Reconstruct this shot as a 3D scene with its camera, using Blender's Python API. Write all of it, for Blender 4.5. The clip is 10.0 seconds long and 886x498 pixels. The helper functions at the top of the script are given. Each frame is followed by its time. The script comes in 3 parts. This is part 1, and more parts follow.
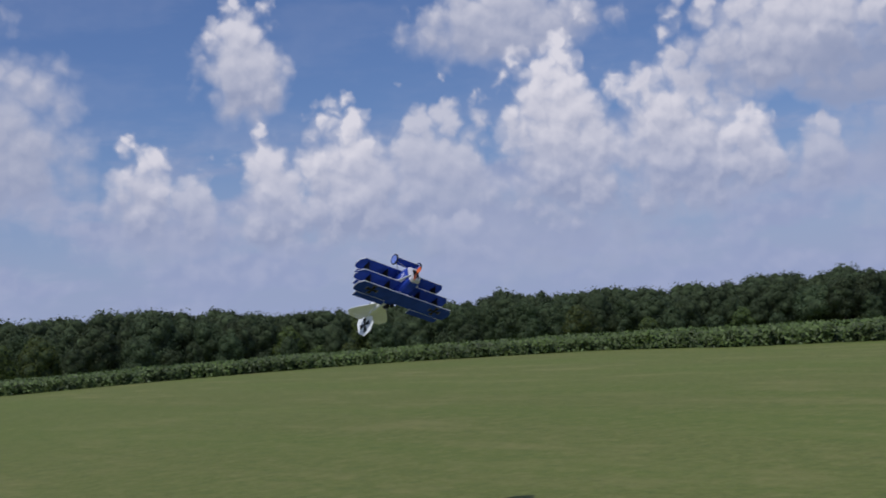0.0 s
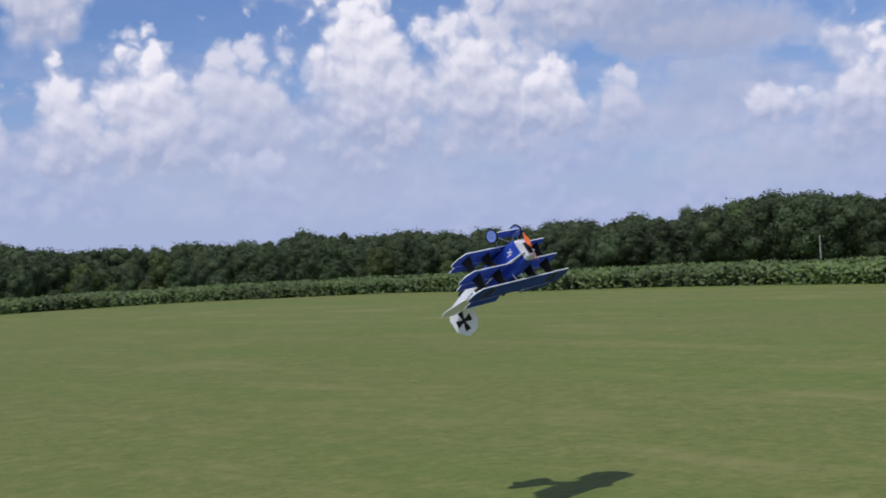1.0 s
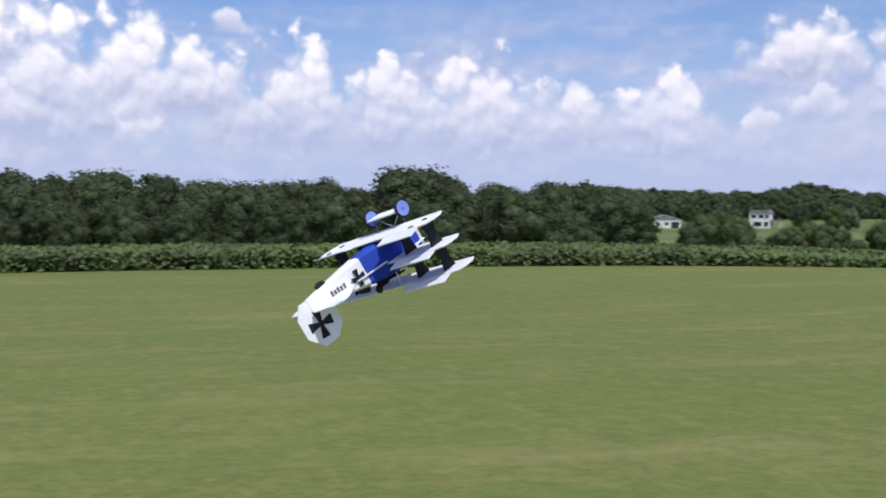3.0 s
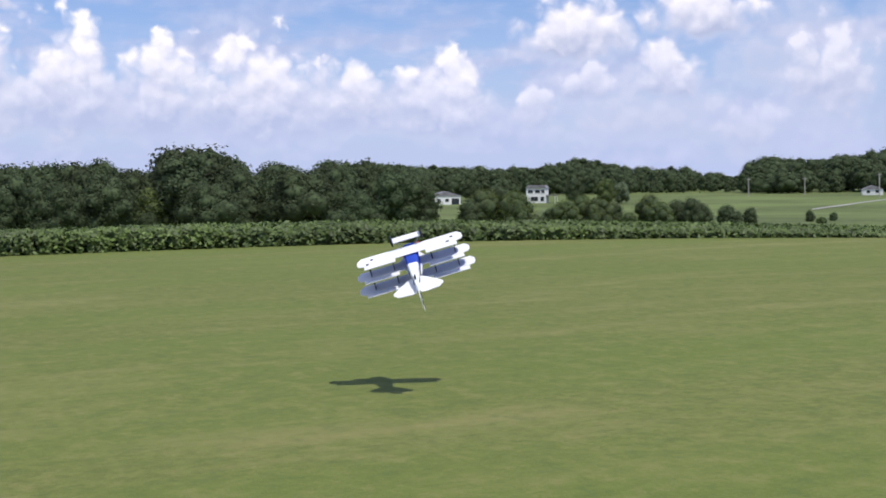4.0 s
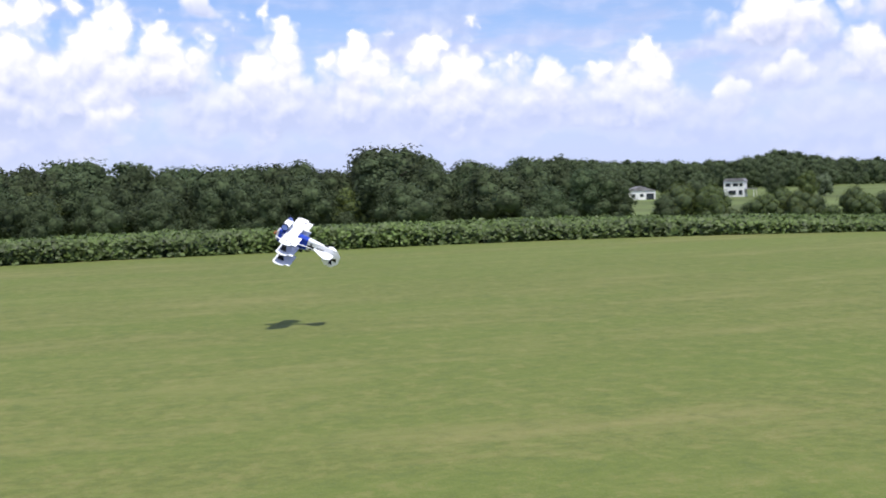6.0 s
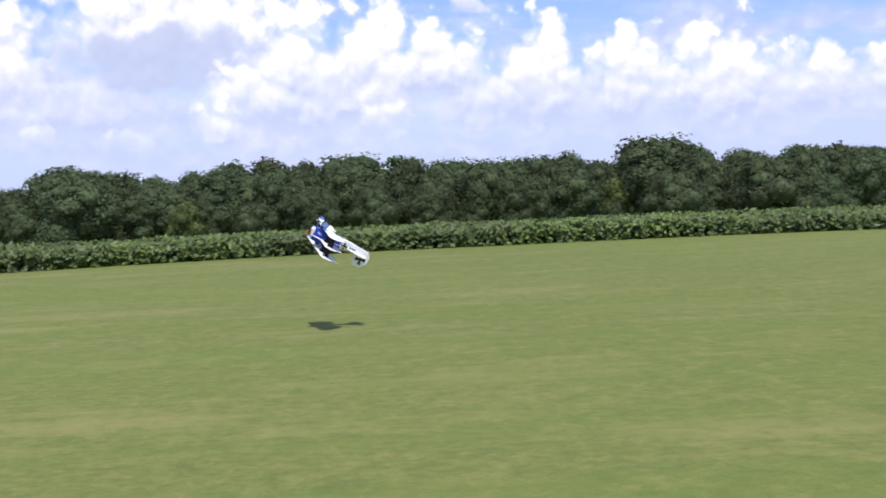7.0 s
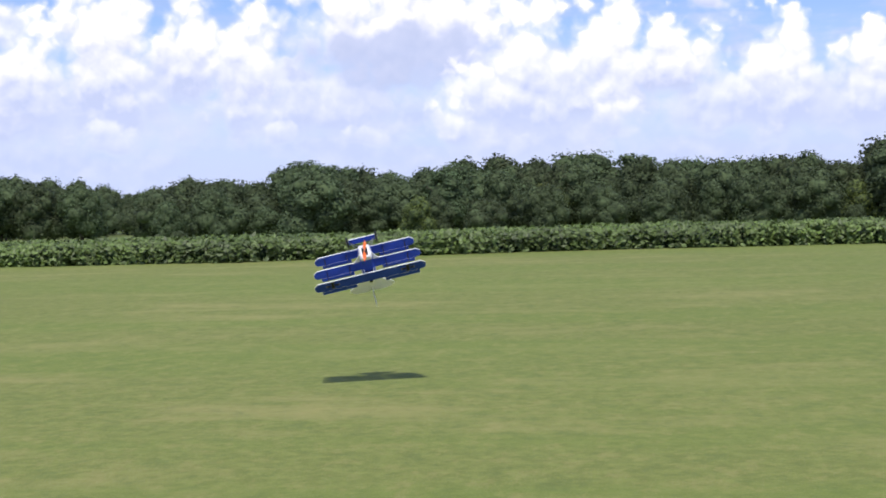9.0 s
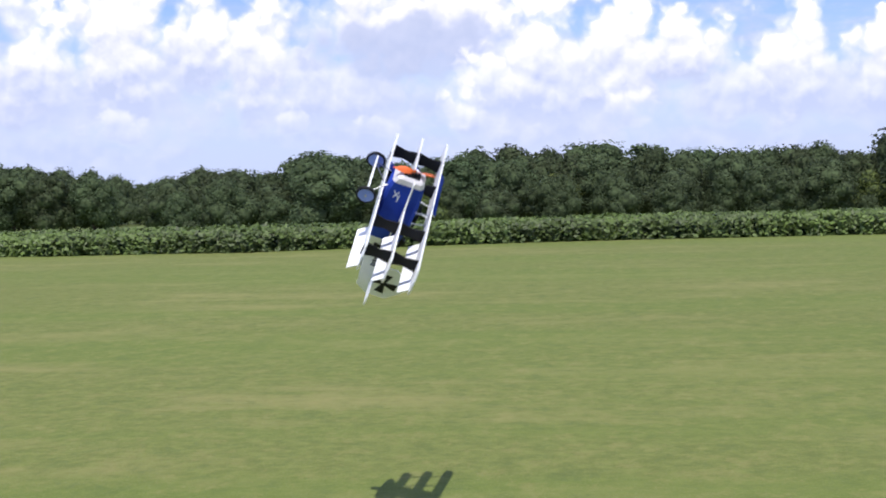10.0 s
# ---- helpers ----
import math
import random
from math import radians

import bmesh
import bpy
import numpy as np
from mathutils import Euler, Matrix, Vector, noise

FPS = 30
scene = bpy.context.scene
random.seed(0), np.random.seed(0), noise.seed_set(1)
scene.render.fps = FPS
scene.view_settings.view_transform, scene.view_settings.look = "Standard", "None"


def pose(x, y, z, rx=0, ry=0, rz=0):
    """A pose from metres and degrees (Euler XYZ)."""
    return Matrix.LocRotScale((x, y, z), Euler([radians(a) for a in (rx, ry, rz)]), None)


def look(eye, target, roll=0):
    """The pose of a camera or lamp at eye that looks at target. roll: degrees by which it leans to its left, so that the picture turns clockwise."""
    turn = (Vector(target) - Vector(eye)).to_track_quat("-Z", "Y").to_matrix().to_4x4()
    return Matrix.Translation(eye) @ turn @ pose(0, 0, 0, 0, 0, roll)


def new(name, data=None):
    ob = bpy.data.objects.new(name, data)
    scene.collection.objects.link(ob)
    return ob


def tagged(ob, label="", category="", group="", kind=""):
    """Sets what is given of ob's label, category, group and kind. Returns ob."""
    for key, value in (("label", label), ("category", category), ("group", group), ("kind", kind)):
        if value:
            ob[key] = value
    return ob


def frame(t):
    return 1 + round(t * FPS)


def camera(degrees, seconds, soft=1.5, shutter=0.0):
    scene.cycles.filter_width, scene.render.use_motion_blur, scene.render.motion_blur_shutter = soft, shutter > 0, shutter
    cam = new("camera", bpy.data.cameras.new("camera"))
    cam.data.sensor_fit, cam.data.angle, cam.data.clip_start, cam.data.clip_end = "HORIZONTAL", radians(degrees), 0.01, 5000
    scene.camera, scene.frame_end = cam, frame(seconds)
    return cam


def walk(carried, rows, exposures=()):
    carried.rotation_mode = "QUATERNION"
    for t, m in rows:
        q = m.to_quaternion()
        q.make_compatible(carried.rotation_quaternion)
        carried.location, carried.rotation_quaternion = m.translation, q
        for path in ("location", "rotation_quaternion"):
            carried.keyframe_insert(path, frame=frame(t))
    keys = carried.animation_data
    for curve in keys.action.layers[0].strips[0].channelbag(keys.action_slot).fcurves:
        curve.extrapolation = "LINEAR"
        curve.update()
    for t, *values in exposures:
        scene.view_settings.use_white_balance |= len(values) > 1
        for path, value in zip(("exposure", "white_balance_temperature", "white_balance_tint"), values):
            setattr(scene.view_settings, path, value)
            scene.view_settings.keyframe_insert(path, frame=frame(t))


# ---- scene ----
import itertools

EYE = Vector((0, 0, 1.7))


def pan(azimuth, elevation, roll):
    a, e = radians(azimuth), radians(elevation)
    return look(EYE, EYE + Vector((math.sin(a) * math.cos(e), math.cos(a) * math.cos(e), math.sin(e))), roll)


cam = camera(39.23, 10.0, soft=1.8, shutter=0.12)
walk(cam, [
    (0.0, pan(-52.70, 3.26, -4.48)),
    (0.5, pan(-49.12, 1.49, -4.03)),
    (1.0, pan(-43.84, -0.05, -3.43)),
    (1.5, pan(-35.77, -0.92, -2.49)),
    (2.0, pan(-19.85, -1.34, -0.30)),
    (2.5, pan(0.02, -1.80, 0.50)),
    (3.0, pan(15.37, -1.82, 0.03)),
    (3.2, pan(19.63, -2.05, -0.24)),
    (4.3, pan(25.46, -2.93, -0.92)),
    (4.5, pan(25.07, -2.97, -1.12)),
    (5.0, pan(23.44, -3.06, -1.25)),
    (5.2, pan(22.54, -3.07, -1.35)),
    (6.3, pan(12.82, -2.79, -2.26)),
    (6.5, pan(10.09, -2.82, -2.55)),
    (7.0, pan(4.11, -2.77, -2.45)),
    (7.5, pan(-1.61, -2.72, -2.16)),
    (8.0, pan(-5.77, -2.72, -1.65)),
    (8.5, pan(-6.97, -2.60, -1.53)),
    (9.0, pan(-6.42, -2.52, -1.59)),
    (9.5, pan(-7.11, -2.78, -1.50)),
    (10.0, pan(-6.96, -2.96, -1.56)),
], exposures=[(0.0, -0.76, 6050, 10), (1.0, -0.42, 6120, 10), (2.0, -0.15, 6240, 10), (3.0, -0.12, 6300, 10), (4.3, 0.02, 6370, 10), (6.3, 0.24, 6380, 10), (10.0, 0.26, 6350, 10)])

# ---- light: high sun behind the viewer, blue sky with cumulus ----
SUN_TO = Vector((0.07, -0.51, 1.0)).normalized()
sun = new("sun", bpy.data.lights.new("sun", "SUN"))
sun.data.energy, sun.data.angle, sun.data.color = 3.6, radians(0.53), (1.0, 0.96, 0.88)
sun.matrix_world = look(SUN_TO * 100, (0, 0, 0))


def node(tree, kind, inputs=(), **props):
    n = tree.nodes.new(kind)
    for key, value in props.items():
        setattr(n, key, value)
    for key, value in (inputs.items() if isinstance(inputs, dict) else enumerate(inputs)):
        if value is None:
            continue
        if isinstance(value, bpy.types.NodeSocket):
            tree.links.new(value, n.inputs[key])
        else:
            n.inputs[key].default_value = value
    return n


def maths(tree, op, *args):
    return node(tree, "ShaderNodeMath", args, operation=op).outputs[0]


def vmaths(tree, op, *args):
    n = node(tree, "ShaderNodeVectorMath", args, operation=op)
    return n.outputs["Value"] if op in ("LENGTH", "DOT_PRODUCT") else n.outputs[0]


def mixcol(tree, fac, a, b, blend="MIX"):
    n = tree.nodes.new("ShaderNodeMix")
    n.data_type, n.blend_type = "RGBA", blend
    for i, value in ((0, fac), (6, a), (7, b)):
        if isinstance(value, bpy.types.NodeSocket):
            tree.links.new(value, n.inputs[i])
        else:
            n.inputs[i].default_value = value if i == 0 or len(value) == 4 else (*value, 1)
    return n.outputs[2]


def ramp(tree, fac, lo, hi, a=0.0, b=1.0, smooth=True):
    n = node(tree, "ShaderNodeMapRange", {0: fac, 1: lo, 2: hi, 3: a, 4: b})
    n.interpolation_type = "SMOOTHSTEP" if smooth else "LINEAR"
    return n.outputs[0]


def billow_group():
    """Cauliflower relief of the clouds, at three sizes, about zero."""
    g = bpy.data.node_groups.new("billows", "ShaderNodeTree")
    g.interface.new_socket("place", in_out="INPUT", socket_type="NodeSocketVector")
    g.interface.new_socket("height", in_out="OUTPUT", socket_type="NodeSocketFloat")
    gi, go = g.nodes.new("NodeGroupInput"), g.nodes.new("NodeGroupOutput")
    bend = node(g, "ShaderNodeTexNoise", {"Vector": gi.outputs[0], "Scale": 1.3, "Detail": 2.0}, noise_dimensions="2D").outputs["Color"]
    at = vmaths(g, "ADD", gi.outputs[0], vmaths(g, "MULTIPLY", vmaths(g, "SUBTRACT", bend, (0.5, 0.5, 0.5)), (0.7, 0.6, 0)))
    total = 0.0
    for scale, amount in ((0.60, 0.54), (1.35, 0.26), (3.2, 0.06)):
        cell = node(g, "ShaderNodeTexVoronoi", {"Vector": at, "Scale": scale, "Smoothness": 0.3}, feature="SMOOTH_F1", voronoi_dimensions="2D").outputs[0]
        total = maths(g, "ADD", total, maths(g, "MULTIPLY", maths(g, "SUBTRACT", 0.38, cell), amount))
    g.links.new(total, go.inputs[0])
    return g


CLOUD_LIT, CLOUD_SHADE, CLOUD_HAZE = (12.0, 11.3, 11.8), (4.2, 4.8, 7.0), (5.4, 6.1, 8.9)


def make_sky():
    world = bpy.data.worlds.new("sky")
    scene.world = world
    world.use_nodes = True
    world.cycles.sampling_method, world.cycles.sample_map_resolution = "MANUAL", 512
    t = world.node_tree
    t.nodes.clear()
    sky = node(t, "ShaderNodeTexSky", sky_type="NISHITA", sun_disc=False, sun_elevation=math.asin(SUN_TO.z),
               sun_rotation=math.atan2(SUN_TO.x, SUN_TO.y), air_density=1.0, dust_density=0.6, ozone_density=1.6)
    way = vmaths(t, "NORMALIZE", node(t, "ShaderNodeTexCoord").outputs["Generated"])
    x, y, z = node(t, "ShaderNodeSeparateXYZ", (way,)).outputs
    az = maths(t, "DEGREES", maths(t, "ARCTAN2", x, y))
    el = maths(t, "DEGREES", maths(t, "ARCSINE", z))
    place = node(t, "ShaderNodeCombineXYZ", (az, el, 0.0)).outputs[0]
    billows = billow_group()
    b0 = node(t, "ShaderNodeGroup", (), node_tree=billows)
    t.links.new(place, b0.inputs[0])
    b1 = node(t, "ShaderNodeGroup", (), node_tree=billows)
    t.links.new(vmaths(t, "ADD", place, (-0.14, 0.42, 0)), b1.inputs[0])
    puff = b0.outputs[0]
    relief = maths(t, "MULTIPLY", maths(t, "SUBTRACT", puff, b1.outputs[0]), 1.1)
    edge = maths(t, "ADD", maths(t, "MULTIPLY", puff, 0.95), 1.06)
    veer = node(t, "ShaderNodeTexNoise", {"Vector": place, "Scale": 0.7, "Detail": 2.0}, noise_dimensions="2D").outputs["Color"]
    bent = vmaths(t, "ADD", place, vmaths(t, "MULTIPLY", vmaths(t, "SUBTRACT", veer, (0.5, 0.5, 0.5)), (1.5, 0.7, 0)))
    low = maths(t, "POWER", ramp(t, el, 0.5, 11.0, 1.0, 0.0, False), 2.0)
    blue = mixcol(t, 1.0, sky.outputs[0], (0.88, 0.98, 1.32), "MULTIPLY")
    back = mixcol(t, maths(t, "MULTIPLY", low, 0.9), blue, CLOUD_HAZE)
    # thin bands and small far clouds low over the horizon, and more cloud round the rest of the sky
    veil = node(t, "ShaderNodeTexNoise", {"Vector": vmaths(t, "MULTIPLY", place, (0.15, 0.5, 0)), "Scale": 1.0, "Detail": 5.0, "Roughness": 0.56}, noise_dimensions="2D").outputs[0]
    veil = maths(t, "MULTIPLY", ramp(t, veil, 0.38, 0.64), ramp(t, el, 5.5, 10.5, 0.85, 0.10))
    tone = ramp(t, maths(t, "ADD", relief, ramp(t, veer, 0.3, 0.7, -0.2, 0.2)), -0.35, 0.55)
    back = mixcol(t, veil, back, mixcol(t, tone, (5.0, 5.5, 7.9), (7.6, 7.6, 9.3)))
    wide = node(t, "ShaderNodeTexNoise", {"Vector": vmaths(t, "MULTIPLY", way, (2.2, 2.2, 4.5)), "Scale": 1.0, "Detail": 6.0}).outputs[0]
    aside = maths(t, "MAXIMUM", ramp(t, el, 15.0, 20.0), ramp(t, maths(t, "ABSOLUTE", maths(t, "ADD", az, 15.0)), 62.0, 74.0))
    wide = maths(t, "MULTIPLY", ramp(t, wide, 0.50, 0.62), aside)
    back = mixcol(t, wide, back, (7.8, 7.8, 9.2))
    light, mass = [0.5], [0.0]
    shine = maths(t, "MULTIPLY_ADD", relief, 1.0, 0.22)

    def heap(a, base, half, high, bright, solid):
        """One cumulus: middle azimuth, base, half width and height in degrees; back ones first."""
        kx, ky = 0.88 / half, 0.90 / high
        q = vmaths(t, "MULTIPLY_ADD", bent, (kx, ky, 0), (-a * kx, -(base + 0.06 * high) * ky, 0))
        v = vmaths(t, "DOT_PRODUCT", q, (0, 1, 0))
        r = vmaths(t, "LENGTH", vmaths(t, "MAXIMUM", q, vmaths(t, "MULTIPLY", q, (-1.0, -2.2, 0))))
        soft = maths(t, "MULTIPLY_ADD", v, -0.42 if bright > 0.65 else -0.15, 0.66 if bright > 0.65 else 0.45 if bright < 0.1 else 0.85)
        cover = ramp(t, maths(t, "SUBTRACT", edge, r), 0.0, maths(t, "MAXIMUM", soft, 0.2), 0.0, solid)
        glow = ramp(t, maths(t, "MULTIPLY_ADD", v, 0.95, shine), 0.0, 1.0, min(0.12, bright), bright, False)
        light[0] = node(t, "ShaderNodeMix", {0: cover, 2: light[0], 3: glow}).outputs[0]
        mass[0] = maths(t, "MAXIMUM", mass[0], cover)

    heap(-32.0, 4.9, 4.2, 3.8, 0.35, 0.70)
    heap(-31.5, 6.1, 3.6, 2.6, 0.30, 0.70)
    heap(-11.1, 3.5, 4.2, 2.8, 0.55, 0.90)
    heap(41.8, 4.6, 4.3, 3.8, 0.30, 0.70)
    heap(41.7, 1.9, 3.0, 2.9, 0.45, 0.70)
    heap(-20.9, 3.4, 6.2, 3.6, 0.60, 0.90)
    heap(-2.1, 2.3, 5.1, 3.2, 0.85, 0.90)
    heap(-11.6, 3.7, 4.3, 2.8, 0.75, 0.90)
    heap(7.6, 3.1, 6.3, 2.2, 0.75, 0.85)
    heap(17.5, 2.9, 11.1, 2.4, 0.70, 0.85)
    heap(34.2, 2.5, 6.1, 2.6, 0.60, 0.75)
    heap(-49.6, 3.0, 10.3, 3.9, 0.40, 0.75)
    heap(-65.3, 4.2, 3.4, 2.8, 0.40, 0.60)
    heap(-29.1, 2.6, 5.1, 2.5, 0.50, 0.80)
    heap(-61.2, 10.8, 2.1, 3.6, 0.85, 1.00)
    heap(-71.5, 7.3, 3.5, 6.3, 0.60, 0.95)
    heap(-48.9, 12.4, 4.8, 2.9, 0.75, 0.95)
    heap(-66.1, 5.3, 1.7, 3.3, 0.95, 1.00)
    heap(-63.8, 4.9, 1.2, 2.5, 0.80, 0.90)
    heap(-60.4, 4.6, 2.1, 3.9, 0.90, 1.00)
    heap(-56.6, 4.6, 3.1, 4.8, 1.00, 1.00)
    heap(-52.6, 4.9, 3.6, 4.6, 0.75, 0.90)
    heap(-41.4, 5.2, 3.6, 5.6, 0.95, 1.00)
    heap(-46.7, 5.3, 3.4, 6.3, 1.00, 1.00)
    heap(-38.2, 5.5, 2.0, 2.5, 1.00, 1.00)
    heap(-35.5, 5.1, 1.7, 2.3, 0.70, 0.90)
    heap(-35.7, 9.9, 6.4, 3.9, 0.80, 1.00)
    heap(-32.6, 8.7, 3.7, 2.5, 0.05, 0.80)
    heap(-28.3, 5.0, 1.6, 1.6, 0.95, 1.00)
    heap(-25.2, 3.5, 2.0, 3.2, 0.85, 1.00)
    heap(-25.2, 7.0, 1.5, 1.8, 0.80, 0.80)
    heap(-52.2, 2.9, 2.0, 1.9, 0.70, 0.70)
    heap(-55.3, 3.5, 1.1, 1.0, 0.50, 0.60)
    heap(-43.3, 2.3, 1.0, 1.0, 0.60, 0.60)
    heap(-31.3, 8.7, 5.7, 2.6, 0.25, 1.00)
    heap(-17.7, 5.2, 1.7, 4.6, 1.00, 1.00)
    heap(-21.3, 4.7, 2.3, 5.6, 1.00, 1.00)
    heap(-24.6, 4.5, 2.1, 3.7, 0.95, 1.00)
    heap(-15.1, 4.2, 1.7, 4.7, 1.00, 1.00)
    heap(-21.3, 2.4, 1.6, 1.1, 0.75, 0.80)
    heap(-13.8, 2.6, 0.9, 0.8, 0.80, 0.80)
    heap(-9.8, 2.5, 1.0, 0.7, 0.80, 0.80)
    heap(-7.8, 6.2, 5.9, 4.9, 1.00, 1.00)
    heap(-7.7, 5.6, 5.4, 1.9, 0.08, 0.80)
    heap(-2.3, 3.8, 2.9, 4.6, 1.00, 1.00)
    heap(1.3, 3.8, 2.4, 4.6, 1.00, 1.00)
    heap(-4.4, 3.6, 2.5, 2.1, 0.85, 0.90)
    heap(-5.8, 2.6, 1.3, 1.6, 0.95, 0.90)
    heap(4.2, 4.7, 2.2, 2.8, 1.00, 1.00)
    heap(8.7, 3.4, 2.3, 3.9, 1.00, 1.00)
    heap(12.9, 3.3, 2.1, 3.3, 0.95, 1.00)
    heap(17.0, 3.1, 2.8, 3.6, 1.00, 1.00)
    heap(21.4, 3.3, 1.2, 2.3, 0.95, 1.00)
    heap(25.5, 2.9, 2.4, 3.0, 1.00, 1.00)
    heap(1.6, 2.6, 1.5, 1.3, 0.80, 0.80)
    heap(5.8, 8.1, 1.0, 0.8, 0.80, 0.80)
    heap(31.6, 6.1, 2.7, 2.1, 0.95, 1.00)
    heap(35.7, 4.3, 1.7, 2.1, 0.95, 1.00)
    heap(37.3, 6.8, 2.8, 1.7, 0.90, 1.00)
    heap(29.7, 3.0, 1.1, 1.2, 0.85, 0.90)
    heap(32.0, 4.1, 1.5, 1.1, 0.80, 0.90)
    heap(42.5, 3.5, 2.2, 2.9, 0.75, 0.95)
    heap(39.4, 1.7, 1.7, 2.0, 0.70, 0.80)
    murk = maths(t, "MULTIPLY", ramp(t, el, 0.8, 8.5, 1.0, 0.0, False), ramp(t, veil, 0.0, 0.7, 0.42, 0.66))
    out = mixcol(t, murk, mixcol(t, mass[0], back, mixcol(t, light[0], CLOUD_SHADE, CLOUD_LIT)), CLOUD_HAZE)
    bg = node(t, "ShaderNodeBackground", (out, 0.1))
    t.links.new(bg.outputs[0], node(t, "ShaderNodeOutputWorld").inputs[0])


make_sky()


# ---- materials ----
def surface(name, colour, rough=0.6, metal=0.0, vary=0.12, grain=(40.0, 6.0), bump=0.1, depth=0.002, warm=None, spread=0.0, trans=0.0):
    """A procedural surface: colour with two scales of variation and fine relief."""
    m = bpy.data.materials.new(name)
    m.use_nodes = True
    t = m.node_tree
    t.nodes.clear()
    place = node(t, "ShaderNodeTexCoord").outputs["Object"]
    fine = node(t, "ShaderNodeTexNoise", {"Vector": place, "Scale": grain[0], "Detail": 6.0}).outputs[0]
    broad = node(t, "ShaderNodeTexNoise", {"Vector": place, "Scale": grain[1], "Detail": 3.0}).outputs[0]
    dark = tuple(c * (1 - vary * 2) for c in colour)
    light = tuple(min(1, c * (1 + vary)) for c in colour)
    col = mixcol(t, ramp(t, broad, 0.3, 0.7), dark, light)
    col = mixcol(t, maths(t, "MULTIPLY", ramp(t, fine, 0.4, 0.75), 0.5), col, warm or tuple(c * 0.8 for c in colour))
    if spread:
        r = node(t, "ShaderNodeObjectInfo").outputs["Random"]
        i = node(t, "ShaderNodeNewGeometry").outputs["Random Per Island"]
        h = node(t, "ShaderNodeHueSaturation", {"Hue": ramp(t, r, 0, 1, 0.5 - spread * 0.07, 0.5 + spread * 0.05, False),
                                              "Value": maths(t, "MULTIPLY", ramp(t, r, 0, 1, 1 - spread * 0.9, 1 + spread * 1.2, False), ramp(t, i, 0, 1, 1 - spread, 1 + spread, False)),
                                              "Color": col})
        col = h.outputs[0]
    bsdf = node(t, "ShaderNodeBsdfPrincipled", {"Base Color": col, "Roughness": ramp(t, fine, 0, 1, rough - 0.06, rough + 0.06, False), "Metallic": metal})
    bsdf.inputs["Specular IOR Level"].default_value = 0.5 if rough < 0.6 or metal else 0.2
    if bump:
        b = node(t, "ShaderNodeBump", {"Strength": bump, "Distance": depth, "Height": fine})
        t.links.new(b.outputs[0], bsdf.inputs["Normal"])
    out = bsdf.outputs[0]
    if trans:
        tr = node(t, "ShaderNodeBsdfTranslucent", {"Color": col})
        out = node(t, "ShaderNodeMixShader", (trans, out, tr.outputs[0])).outputs[0]
    t.links.new(out, node(t, "ShaderNodeOutputMaterial").inputs[0])
    return m


def field_material():
    """Mown grass with tractor streaks, dry patches and clumps; taller meadow further off."""
    m = bpy.data.materials.new("mown_grass")
    m.use_nodes = True
    t = m.node_tree
    t.nodes.clear()
    place = node(t, "ShaderNodeTexCoord").outputs["Object"]

    def noise_at(scale, detail, stretch=(1, 1, 1), rough=0.5):
        return node(t, "ShaderNodeTexNoise", {"Vector": vmaths(t, "MULTIPLY", place, stretch), "Scale": scale, "Detail": detail, "Roughness": rough}).outputs[0]

    blades, tuft, patch = noise_at(70, 4, (1, 0.6, 1)), noise_at(9, 8, (0.9, 1, 1), 0.72), noise_at(0.5, 8, (0.5, 1.4, 1), 0.68)
    streak, broad = noise_at(0.28, 3, (0.14, 1.0, 1)), noise_at(0.05, 3)
    col = mixcol(t, ramp(t, tuft, 0.34, 0.66), GRASS_DARK, GRASS_LIGHT)
    col = mixcol(t, maths(t, "MULTIPLY", ramp(t, patch, 0.48, 0.66), 0.6), col, GRASS_DRY)
    col = mixcol(t, maths(t, "MULTIPLY", ramp(t, streak, 0.44, 0.58), 0.5), col, GRASS_GREEN)
    col = mixcol(t, maths(t, "MULTIPLY", ramp(t, broad, 0.4, 0.65), 0.3), col, GRASS_DARK)
    col = mixcol(t, maths(t, "MULTIPLY", ramp(t, blades, 0.45, 0.8), 0.3), col, (0.26, 0.27, 0.13))
    speck = noise_at(3.4, 10, (1.0, 0.8, 1), 0.78)
    col = mixcol(t, maths(t, "MULTIPLY", ramp(t, speck, 0.50, 0.64), 0.45), col, GRASS_DRY)
    col = mixcol(t, maths(t, "MULTIPLY", ramp(t, speck, 0.48, 0.37), 0.42), col, (0.085, 0.115, 0.034))
    b = node(t, "ShaderNodeBump", {"Strength": 0.5, "Distance": 0.012, "Height": maths(t, "ADD", maths(t, "MULTIPLY", tuft, 0.4), blades)})
    bsdf = node(t, "ShaderNodeBsdfPrincipled", {"Base Color": col, "Roughness": 0.9, "Normal": b.outputs[0]})
    bsdf.inputs["Specular IOR Level"].default_value = 0.2
    t.links.new(bsdf.outputs[0], node(t, "ShaderNodeOutputMaterial").inputs[0])
    return m


GRASS_DARK, GRASS_LIGHT, GRASS_DRY, GRASS_GREEN = (0.119, 0.138, 0.032), (0.170, 0.196, 0.049), (0.254, 0.230, 0.084), (0.120, 0.168, 0.029)
FIELD = field_material()
MEADOW = surface("meadow", (0.135, 0.175, 0.052), 0.9, vary=0.2, grain=(0.5, 0.02), bump=0.3, depth=0.1, warm=(0.20, 0.21, 0.09))
CROP_LEAF = surface("soybean_leaf", (0.122, 0.205, 0.046), 0.55, vary=0.2, grain=(3.0, 0.25), bump=0, spread=0.45, trans=0.25)
# filler under the crop leaves: the shade there is painted as dark green
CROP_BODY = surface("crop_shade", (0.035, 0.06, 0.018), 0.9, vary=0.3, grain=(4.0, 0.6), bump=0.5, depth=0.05)
